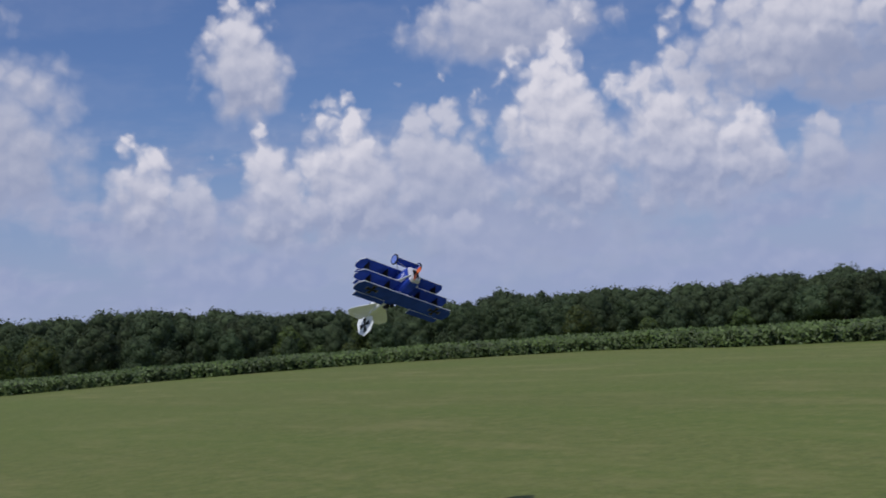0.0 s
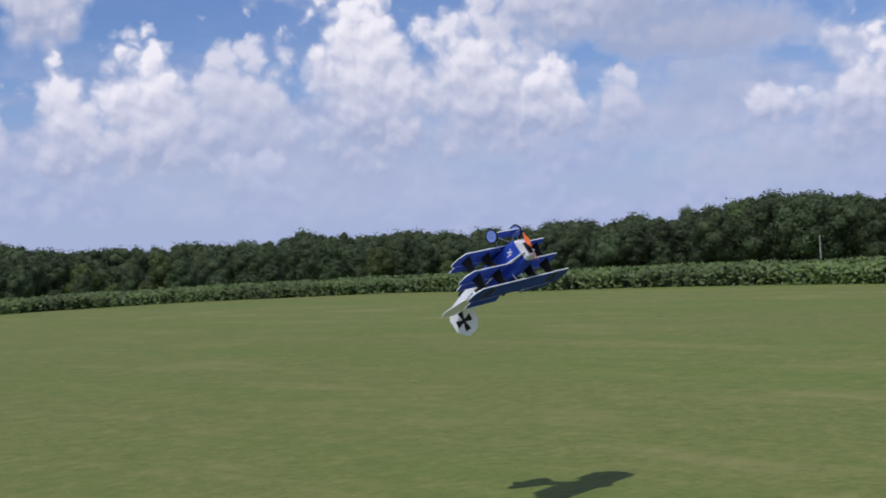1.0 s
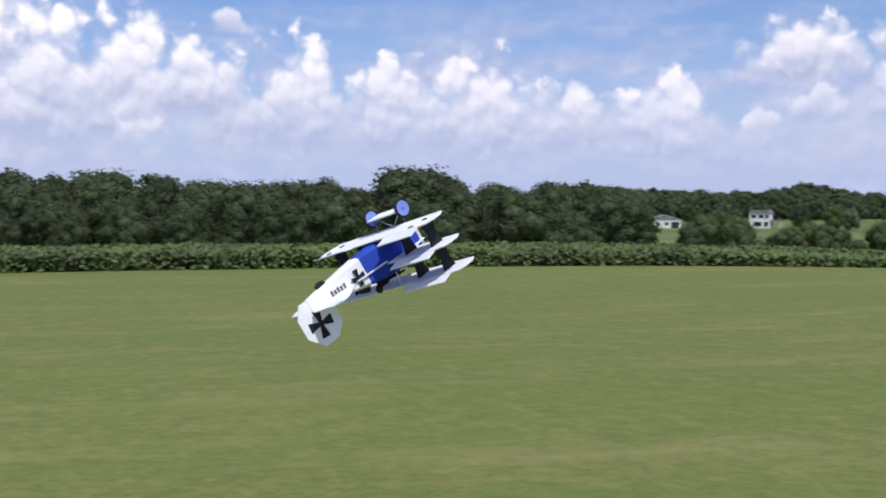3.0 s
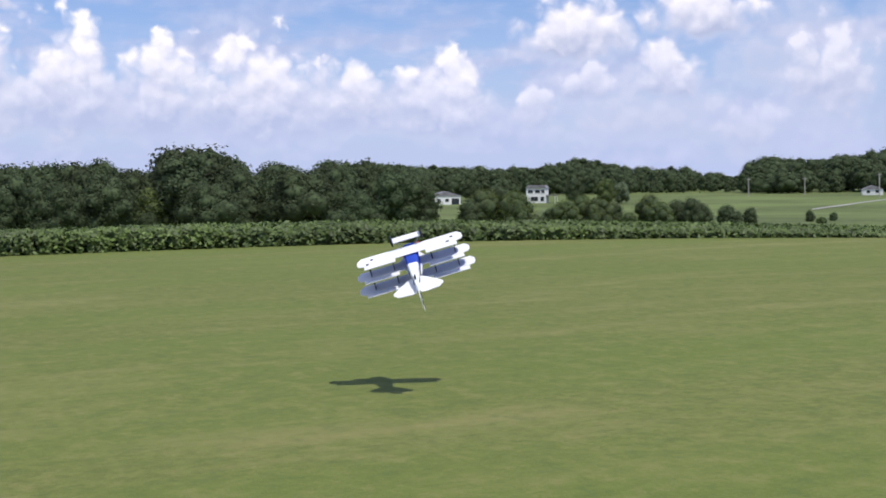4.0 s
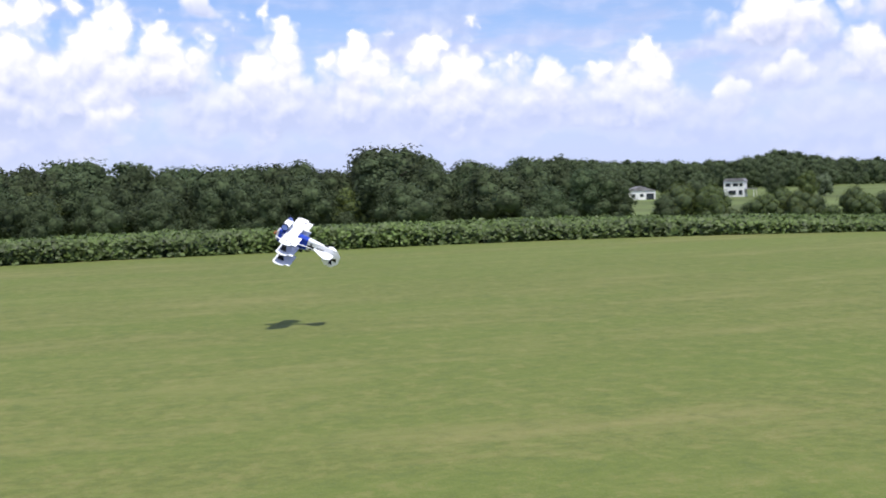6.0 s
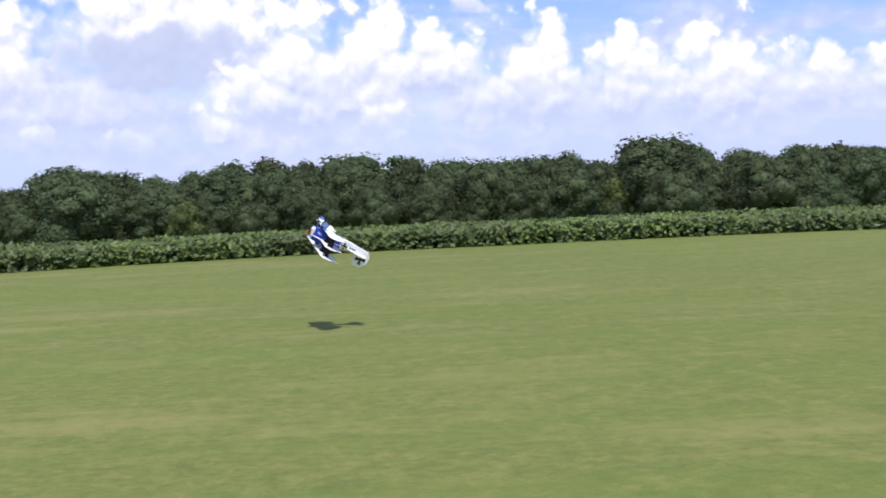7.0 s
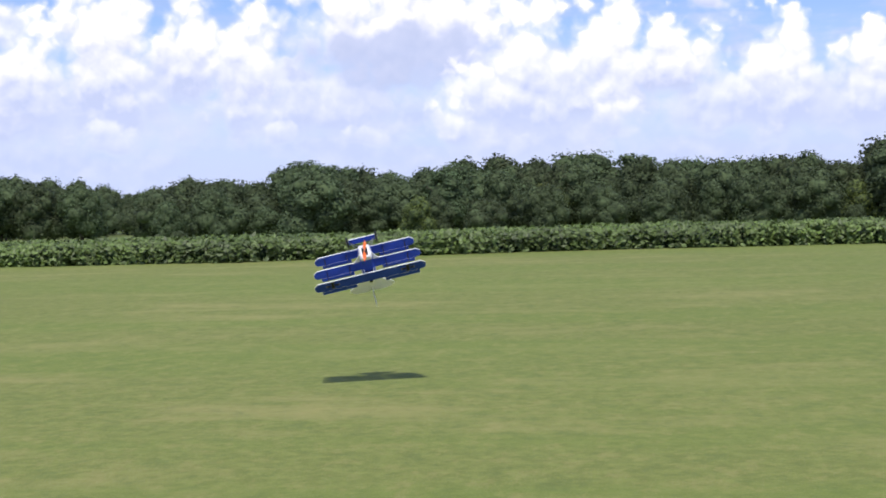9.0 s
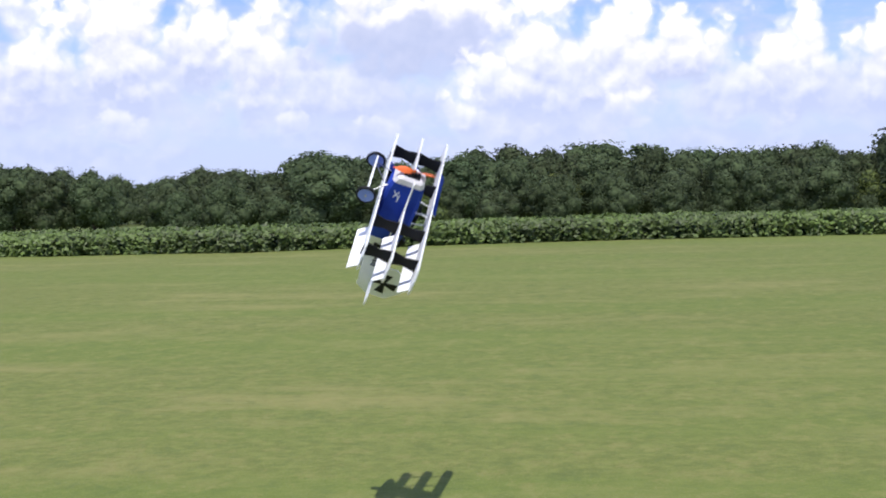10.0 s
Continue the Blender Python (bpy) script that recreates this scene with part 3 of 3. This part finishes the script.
def make_bushes():
    g = "bushes along the meadow"

    def bush(kind, az, r, top_el, squash):
        tree(kind, az, r, EYE.z + r * math.tan(radians(top_el)), g, squash, "bush", "bush")

    bush(6, 27.2, 150, -0.28, 1.1)
    bush(5, 28.0, 152, -0.08, 1.05)
    bush(6, 28.7, 149, -0.40, 1.0)
    bush(5, 26.7, 148, -0.75, 1.2)
    bush(6, 31.0, 150, -0.80, 1.15)
    bush(6, 31.7, 152, -0.60, 1.0)
    bush(6, 32.5, 149, -0.72, 1.1)
    bush(5, 33.1, 151, -0.92, 1.2)
    bush(5, 30.4, 151, -1.10, 1.3)
    bush(6, 34.8, 150, -0.62, 0.85)
    bush(6, 35.3, 148, -0.95, 1.1)
    bush(5, 36.1, 152, -0.85, 0.95)
    bush(5, 36.7, 150, -0.76, 0.9)
    bush(5, 37.1, 151, -0.98, 1.0)
    bush(5, 38.2, 152, -1.08, 1.0)
    bush(5, 38.6, 150, -1.35, 1.3)
    bush(5, 39.25, 155, -1.20, 1.0)
    bush(6, 33.9, 147, -1.35, 1.4)
    bush(6, 29.6, 147, -1.40, 1.5)
    bush(5, 41.8, 165, -1.34, 0.9)
    bush(6, 42.3, 150, -1.62, 1.4)
    bush(5, 42.8, 170, -1.42, 1.0)
    bush(5, 20.5, 118, -1.05, 1.1)
    bush(5, 22.4, 120, -1.20, 1.1)
    bush(6, 23.9, 121, -1.48, 1.3)
    bush(6, 24.6, 122, -1.62, 1.3)
    tree(0, 31.45, 395, EYE.z + 395 * math.tan(radians(0.30)), "garden trees by the houses", 1.1)
    tree(4, 32.8, 385, EYE.z + 385 * math.tan(radians(0.22)), "garden trees by the houses", 1.0)
    tree(7, 33.55, 400, EYE.z + 400 * math.tan(radians(0.05)), "garden trees by the houses", 0.9)
    tree(0, 26.6, 470, EYE.z + 470 * math.tan(radians(0.3)), "garden trees by the houses", 1.0)


make_bushes()


# ---- houses, poles, track ----
def house(az, r, wide, deep, wall_h, roof_h, turn, windows, label, porch=False, garage=False):
    foot = at_az(az, r)
    ob = tagged(new("house"), label, "house", "houses across the meadow")
    ob.matrix_basis = pose(foot.x, foot.y, foot.z - 0.2, 0, 0, -az + turn)
    w, d = wide / 2, deep / 2
    part("wall", box(-w, w, -d, d, 0, wall_h), SIDING, ob)
    gable = slab([(-w - 0.3, wall_h + 0.02), (w + 0.3, wall_h + 0.02), (0, wall_h + roof_h)] if garage else [(-w - 0.3, wall_h + 0.02), (w + 0.3, wall_h + 0.02), (w - 0.6, wall_h + roof_h), (-w + 0.6, wall_h + roof_h)], -d - 0.3, d + 0.3, "xz")
    part("roof", gable, SHINGLE, ob, "grey shingle roof")
    for x, z, ww, hh in windows:
        win = part("window", box(x - ww / 2 - 0.08, x + ww / 2 + 0.08, -d - 0.06, -d + 0.02, z - 0.08, z + hh + 0.08), SIDING, ob)
        part("pane", box(x - ww / 2, x + ww / 2, -d - 0.09, -d - 0.05, z, z + hh), PANE, win, "dark glass pane")
    if porch:
        part("porch_roof", box(w, w + 3.2, -d, d, 2.6, 2.8), SHINGLE, ob, "grey porch roof")
        for y in (-d + 0.2, d - 0.2):
            part("porch_post", box(w + 2.9, w + 3.05, y - 0.08, y + 0.08, 0, 2.6), SIDING, ob)
    return ob


house(25.42, 420, 9.6, 8, 3.1, 1.5, 12, [(-2.6, 1.1, 1.2, 1.0), (0.2, 1.1, 1.2, 1.0), (3.0, 0.0, 2.6, 2.2)], "low white house with a grey gable roof", garage=True)
house(29.72, 420, 6.6, 7, 5.2, 1.0, -8, [(-1.9, 3.6, 1.6, 1.0), (0.5, 3.6, 1.6, 1.0), (-0.6, 0.9, 2.4, 1.4), (2.1, 0.9, 1.2, 1.4), (2.3, 3.6, 1.0, 1.0)], "two-storey white house with a grey roof and side porch", porch=True)
house(44.4, 470, 7.0, 6, 2.3, 1.4, 5, [(-1.5, 1.0, 1.2, 0.9), (1.5, 1.0, 1.2, 0.9)], "small pale grey house on the hill", garage=True)


def utility_pole(az, r, high, label, arm=True):
    foot = at_az(az, r)
    ob = tagged(new("utility_pole"), label, "pole", "poles across the meadow")
    ob.matrix_basis = pose(foot.x, foot.y, foot.z, 0, 0, -az)
    part("shaft", rod((0, 0, -0.3), (0, 0, high), 0.22 if arm else 0.10, 8, 0.16 if arm else 0.08), POLEWOOD, ob)
    if arm:
        part("crossarm", box(-0.9, 0.9, -0.08, 0.08, high - 0.7, high - 0.5), POLEWOOD, ob)


utility_pole(39.17, 480, 6.8, "tall weathered pole on the meadow's crest")
utility_pole(41.59, 490, 6.6, "tall weathered pole on the meadow's crest")
utility_pole(44.7, 440, 8.0, "tall weathered pole beside the small house")
utility_pole(-26.98, 190, 4.2, "slim pale pole in front of the wood", False)


def make_track():
    verts, faces = [], []
    line = [(41.9, 318), (42.6, 335), (43.3, 352), (44.0, 375), (44.8, 400), (46.0, 430)]
    for az, r in line:
        for k in (-1.6, 1.6):
            verts.append(at_az(az, r + k * 3, 0.12))
    for i in range(len(line) - 1):
        faces.append((2 * i, 2 * i + 2, 2 * i + 3, 2 * i + 1))
    tagged(new("track", mesh_of("track", verts, faces, TRACK)), "pale gravel track up the meadow", "track", kind="structure")


make_track()


# ---- model airplane: x forward, y to its left, z up ----
airplane = tagged(new("model_airplane"), "blue and white foam triplane model flying upside down", "model airplane")
LEAD, TRAIL = -0.115, -0.270


def cross_outline(r, waist=0.14, flare=0.36):
    pts = []
    for k in range(4):
        c, s = math.cos(k * math.pi / 2), math.sin(k * math.pi / 2)
        for u, v in ((r * waist, -r * waist), (r, -r * flare), (r, r * flare)):
            pts.append((c * u - s * v, s * u + c * v))
    return pts


def cross_plate(name, centre, r, low, high, axes_order, parent, turn=0.0, material=None, label="black flared cross"):
    c, s = math.cos(turn), math.sin(turn)
    poly = [(centre[0] + c * u - s * v, centre[1] + s * u + c * v) for u, v in cross_outline(r)]
    return part(name, slab(poly, low, high, axes_order), material or BLACK, parent, label)


AILERONS = []


def wing(name, half, z, label):
    t = 0.0035
    poly = [(LEAD, -half + 0.035), (LEAD, half - 0.035), (LEAD - 0.045, half), (TRAIL + 0.05, half + 0.004), (TRAIL + 0.012, half - 0.012), (TRAIL, half - 0.05),
            (TRAIL, -half + 0.05), (TRAIL + 0.012, -half + 0.012), (TRAIL + 0.05, -half - 0.004), (LEAD - 0.045, -half)]
    bm = slab(poly, z - t, z + t, "xy", 0.0015)
    for f in bm.faces:
        f.material_index = 0 if f.normal.z > 0.9 else 1
    ob = part(name, bm, [BLUE, WHITE], airplane, label)
    for sy in (1, -1):
        y0, y1 = sorted((sy * 0.13, sy * (half - 0.055)))
        flap = box(-0.062, 0.0, y0, y1, -t * 0.8, t * 0.8, 0.001)
        for f in flap.faces:
            f.material_index = 0 if f.normal.z > 0.9 else 1
        AILERONS.append((part("aileron", flap, [BLUE, WHITE], ob, "hinged foam aileron"), sy, z))
    return ob


Z_LOW, Z_MID, Z_TOP = -0.112, 0.016, 0.144
wing_low = wing("lower_wing", 0.452, Z_LOW, "lower foam wing, blue above and white below")
wing_mid = wing("middle_wing", 0.483, Z_MID, "middle foam wing, blue above and white below")
wing_top = wing("upper_wing", 0.500, Z_TOP, "upper foam wing, blue above and white below")
for sy in (1, -1):
    cross_plate("cross", (-0.19, sy * 0.34), 0.062, Z_TOP + 0.0036, Z_TOP + 0.0048, "xy", wing_top, material=GREY, label="pale outline of a flared cross")
    cross_plate("cross", (-0.19, sy * 0.34), 0.050, Z_TOP + 0.0036, Z_TOP + 0.0060, "xy", wing_top)
    for dx in (-0.035, 0.03):
        part("bolt", box(-0.215 + dx - 0.010, -0.215 + dx + 0.010, sy * 0.345 + dx * 0.6 - 0.013, sy * 0.345 + dx * 0.6 + 0.013, Z_LOW - 0.008, Z_LOW - 0.0035, 0.002), BLACK, wing_low, "black bolt head")
    for y in (0.165, 0.365):
        for a, b in ((Z_LOW, Z_MID), (Z_MID, Z_TOP)):
            poly = [(-0.145, a + 0.0035), (-0.228, a + 0.0035), (-0.216, (a + b) / 2), (-0.232, b - 0.0035), (-0.150, b - 0.0035), (-0.160, (a + b) / 2)]
            part("strut", slab(poly, sy * y - 0.003, sy * y + 0.003, "xz", 0.001), BLACK, airplane, "black foam strut between the wings")

# fuselage: ring sections (x, half width, bottom, top)
SECTIONS = [(0.012, 0.034, -0.050, 0.046), (0.004, 0.046, -0.070, 0.058), (-0.020, 0.054, -0.086, 0.068), (-0.060, 0.058, -0.096, 0.074), (-0.130, 0.060, -0.100, 0.078),
            (-0.270, 0.056, -0.100, 0.076), (-0.400, 0.046, -0.094, 0.056), (-0.520, 0.033, -0.084, 0.036), (-0.640, 0.018, -0.072, 0.018), (-0.745, 0.005, -0.062, 0.006)]


def make_fuselage(first, last, material, name, label):
    bm = bmesh.new()
    rings = []
    for x, w, lo, hi in SECTIONS[first:last + 1]:
        c = min(w, (hi - lo) / 2) * 0.28
        rings.append([bm.verts.new((x, y, z)) for y, z in ((w, lo + c), (w, hi - c), (w - c, hi), (-w + c, hi), (-w, hi - c), (-w, lo + c), (-w + c, lo), (w - c, lo))])
    for a, b in zip(rings, rings[1:]):
        for i in range(8):
            bm.faces.new((a[i], a[(i + 1) % 8], b[(i + 1) % 8], b[i]))
    bm.faces.new(rings[0])
    bm.faces.new(rings[-1])
    return part(name, bm, material, airplane, label)


make_fuselage(0, 2, COWL, "cowl", "white rounded engine cowl")
body = make_fuselage(2, 6, BLUE, "front_fuselage", "blue foam front fuselage")
tail = make_fuselage(6, 9, WHITE, "rear_fuselage", "white tapering rear fuselage")
part("cowl_opening", box(0.0125, 0.0150, -0.026, 0.026, -0.042, 0.036), BLACK, airplane, "dark opening in the cowl")
# thin foam crutch plate from the middle wing to the nose
part("crutch_plate", slab([(LEAD + 0.002, 0.115), (LEAD + 0.05, 0.085), (0.006, 0.060), (0.006, -0.060), (LEAD + 0.05, -0.085), (LEAD + 0.002, -0.115)], Z_MID - 0.0035, Z_MID + 0.0035, "xy", 0.001), WHITE, airplane, "white foam plate round the nose")
for sy in (1, -1):
    y0 = 0.0445 if sy > 0 else -0.0475
    cross_plate("cross", (-0.452, -0.012), 0.042, y0, y0 + 0.003, "xz", tail)
    for k in range(5):
        x = -0.535 - 0.019 * k
        w = 0.0475 - (abs(x) - 0.4) * 0.112
        part("lettering_bar", box(x - 0.006, x + 0.006, min(sy * (w - 0.004), sy * (w + 0.0012)), max(sy * (w - 0.004), sy * (w + 0.0012)), -0.030 + 0.004 * (k % 2), -0.004), GREY, tail, "grey unreadable lettering")
    for u, v, a in ((-0.085, -0.045, 0.5), (-0.085, -0.045, -0.7), (-0.105, -0.030, 0.1)):
        poly = [(u + math.cos(a) * p - math.sin(a) * q, v + math.sin(a) * p + math.cos(a) * q) for p, q in ((-0.022, -0.003), (0.022, -0.003), (0.022, 0.003), (-0.022, 0.003))]
        part("nose_flash", slab(poly, min(sy * 0.0575, sy * 0.0605), max(sy * 0.0575, sy * 0.0605), "xz"), WHITE, body, "white painted flash")

# tail surfaces
rudder = part("rudder", slab([(-0.792, -0.060), (-0.838, 0.002), (-0.836, 0.100), (-0.765, 0.174), (-0.676, 0.170), (-0.618, 0.118), (-0.620, 0.050), (-0.660, 0.012), (-0.745, -0.058)], -0.003, 0.003, "xz", 0.001), WHITE, airplane, "white octagonal foam rudder")
for y in (0.0031, -0.0051):
    cross_plate("cross", (-0.733, 0.070), 0.068, y, y + 0.002, "xz", rudder, turn=0.12)
part("tailplane", slab([(-0.47, 0.03), (-0.60, 0.155), (-0.665, 0.205), (-0.70, 0.208), (-0.712, 0.19), (-0.712, -0.19), (-0.70, -0.208), (-0.665, -0.205), (-0.60, -0.155), (-0.47, -0.03)], -0.0015, 0.0045, "xy", 0.001), WHITE, airplane, "white swept foam tailplane")
for sy in (1, -1):
    part("strake", slab([(-0.275, sy * 0.0565), (-0.275, sy * 0.076), (-0.38, sy * 0.062), (-0.468, sy * 0.052), (-0.468, sy * 0.041), (-0.40, sy * 0.047)], -0.0015, 0.0045, "xy", 0.001), WHITE, airplane, "white foam edge along the fuselage")
    part("elevator", slab([(-0.714, sy * 0.015), (-0.714, sy * 0.19), (-0.745, sy * 0.175), (-0.762, sy * 0.06), (-0.752, sy * 0.02)], -0.001, 0.004, "xy"), WHITE, airplane, "white hinged elevator")
part("tail_skid", slab([(-0.60, -0.076), (-0.66, -0.070), (-0.665, -0.088), (-0.645, -0.098), (-0.615, -0.096)], -0.005, 0.005, "xz", 0.001), BLACK, airplane, "black tail skid")

# undercarriage
WX, WY, WZ = -0.085, 0.130, -0.181
axle_bm = slab([(WX + 0.042, -WY + 0.012), (WX + 0.042, WY - 0.012), (WX - 0.046, WY - 0.012), (WX - 0.046, -WY + 0.012)], WZ - 0.003, WZ + 0.004, "xy", 0.001)
for f in axle_bm.faces:
    f.material_index = 0 if f.normal.z > 0.9 else 1
part("axle_wing", axle_bm, [BLUE, WHITE], airplane, "small foam wing over the axle")
part("axle", rod((WX, -WY - 0.012, WZ + 0.002), (WX, WY + 0.012, WZ + 0.002), 0.002), STEEL, airplane, "thin steel axle")
for sy in (1, -1):
    for x in (-0.05, -0.15):
        part("undercarriage_leg", rod((x, sy * 0.05, Z_LOW + 0.012), (WX, sy * (WY - 0.016), WZ), 0.003), STEEL, airplane, "thin steel wire leg")
    wheel = part("wheel", rod((WX, sy * (WY - 0.006), WZ), (WX, sy * (WY + 0.006), WZ), 0.040, 28), DISC, airplane, "pale blue wheel disc")
    tyre = bmesh.new()
    ring, tube = 28, 8
    vs = [[tyre.verts.new((WX + (0.042 + 0.007 * math.cos(b)) * math.cos(a), sy * WY + 0.008 * math.sin(b), WZ + (0.042 + 0.007 * math.cos(b)) * math.sin(a)))
           for b in (2 * math.pi * j / tube for j in range(tube))] for a in (2 * math.pi * i / ring for i in range(ring))]
    for i in range(ring):
        for j in range(tube):
            tyre.faces.new((vs[i][j], vs[(i + 1) % ring][j], vs[(i + 1) % ring][(j + 1) % tube], vs[i][(j + 1) % tube]))
    part("tyre", tyre, BLACK, wheel, "black foam tyre")
    part("hub_cap", rod((WX, sy * (WY + 0.006), WZ), (WX, sy * (WY + 0.010), WZ), 0.006, 12), STEEL, wheel, "steel hub cap")

# cockpit
# plain black ball for the pilot figure's head
bust = bmesh.new()
bmesh.ops.create_uvsphere(bust, u_segments=14, v_segments=10, radius=0.019, matrix=Matrix.Translation((-0.345, 0, 0.104)) @ Matrix.Diagonal((1, 0.9, 1.15, 1)))
part("dummy_head", bust, BLACK, airplane, "black rounded head of the dummy pilot")
part("headrest", slab([(-0.385, 0.055), (-0.46, 0.048), (-0.45, 0.072), (-0.405, 0.088)], -0.014, 0.014, "xz", 0.003), BLACK, airplane, "black headrest fairing")
for sy in (1, -1):
    part("gun", rod((-0.285, sy * 0.018, 0.088), (-0.17, sy * 0.018, 0.098), 0.006), BLACK, airplane, "black dummy gun barrel")
    part("cabane", rod((-0.17, sy * 0.045, 0.074), (-0.17, sy * 0.03, Z_TOP), 0.003), WHITE, airplane, "white cabane strut")
    part("cabane", rod((-0.24, sy * 0.045, 0.074), (-0.24, sy * 0.03, Z_TOP), 0.003), WHITE, airplane, "white cabane strut")

# propeller, in its own space round the shaft
part("motor", rod((0.008, 0, 0), (0.034, 0, 0), 0.014, 16), BLACK, airplane, "small black electric motor")
blade = bmesh.new()
for sg in (1, -1):
    rows = []
    for k in range(9):
        f = k / 8
        r = 0.010 + 0.096 * f
        c = 0.011 + 0.010 * math.sin(math.pi * min(1, f * 1.15 + 0.05)) - 0.009 * f ** 4
        tw = radians(62 - 44 * f)
        rows.append([blade.verts.new((s * c * math.sin(tw) * 0.6 + d, sg * s * c * math.cos(tw), sg * r)) for s, d in ((-1, 0), (0.2, 0.0022), (1, 0), (0.2, -0.0016))])
    for a, b in zip(rows, rows[1:]):
        for i in range(4):
            blade.faces.new((a[i], a[(i + 1) % 4], b[(i + 1) % 4], b[i]))
    blade.faces.new(rows[-1])
propeller = part("propeller", blade, ORANGE, airplane, "two-bladed orange propeller")
part("spinner", rod((-0.006, 0, 0), (0.012, 0, 0), 0.010, 14, 0.004), ORANGE, propeller, "orange propeller hub")


# ---- what moves ----
def motions():
    walk(airplane, [
        (0.0, pose(-8.63, 6.25, 2.10, 158.6, -26.8, 11.1)),
        (0.5, pose(-6.89, 6.29, 1.797, -175.8, -25.8, 2.7)),
        (1.0, pose(-5.08, 6.06, 1.66, -174.2, -32.6, 0.8)),
        (1.5, pose(-3.16, 5.45, 1.67, -174.1, -31.5, -0.8)),
        (2.0, pose(-1.40, 4.97, 1.64, 175.3, -25.6, 7.5)),
        (2.5, pose(0.10, 4.95, 1.62, 169.2, -27.7, 9.9)),
        (3.0, pose(1.51, 6.02, 1.56, 166.5, -26.6, 30.1)),
        (3.2, pose(2.14, 6.70, 1.49, 168.1, -23.7, 36.8)),
        (4.5, pose(4.76, 11.68, 1.06, 159.2, -21.2, 94.1)),
        (5.2, pose(4.34, 14.28, 1.086, 158.6, -22.6, 123.8)),
        (6.3, pose(1.55, 15.99, 1.21, 168.2, -20.9, 167.9)),
        (6.5, pose(0.99, 16.29, 1.19, 173.3, -19.7, 171.8)),
        (7.0, pose(-0.52, 15.49, 1.23, 164.5, -25.5, -161.3)),
        (7.5, pose(-1.84, 15.20, 1.25, 153.7, -25.2, -133.7)),
        (8.0, pose(-2.44, 13.84, 1.32, 146.7, -28.8, -106.5)),
        (8.5, pose(-2.22, 12.19, 1.30, 173.7, -36.8, -92.0)),
        (9.0, pose(-1.90, 10.75, 1.21, -166.5, -30.3, -85.8)),
        (9.5, pose(-1.42, 8.52, 1.11, -177.0, -26.0, -78.6)),
        (9.8, pose(-1.08, 7.01, 1.33, -160.1, -32.6, -76.8)),
        (10.0, pose(-0.84, 5.78, 1.74, -119.4, -43.8, -56.1)),
    ])
    walk(propeller, [(k / 10, pose(0.034, 0, 0, (k * 74.2 - 30) % 360)) for k in range(101)])
    # ailerons: degrees up on the left side, the right side against it
    for flap, sy, z in AILERONS:
        walk(flap, [(t, pose(TRAIL - 0.002, 0, z, 0, sy * up)) for t, up in ((0.0, 0), (1.5, 12), (2.0, 18), (2.5, 22), (3.2, 10), (5.0, 0), (8.0, 6), (9.0, 0), (9.5, -5), (9.8, -30), (10.0, -48))])


motions()
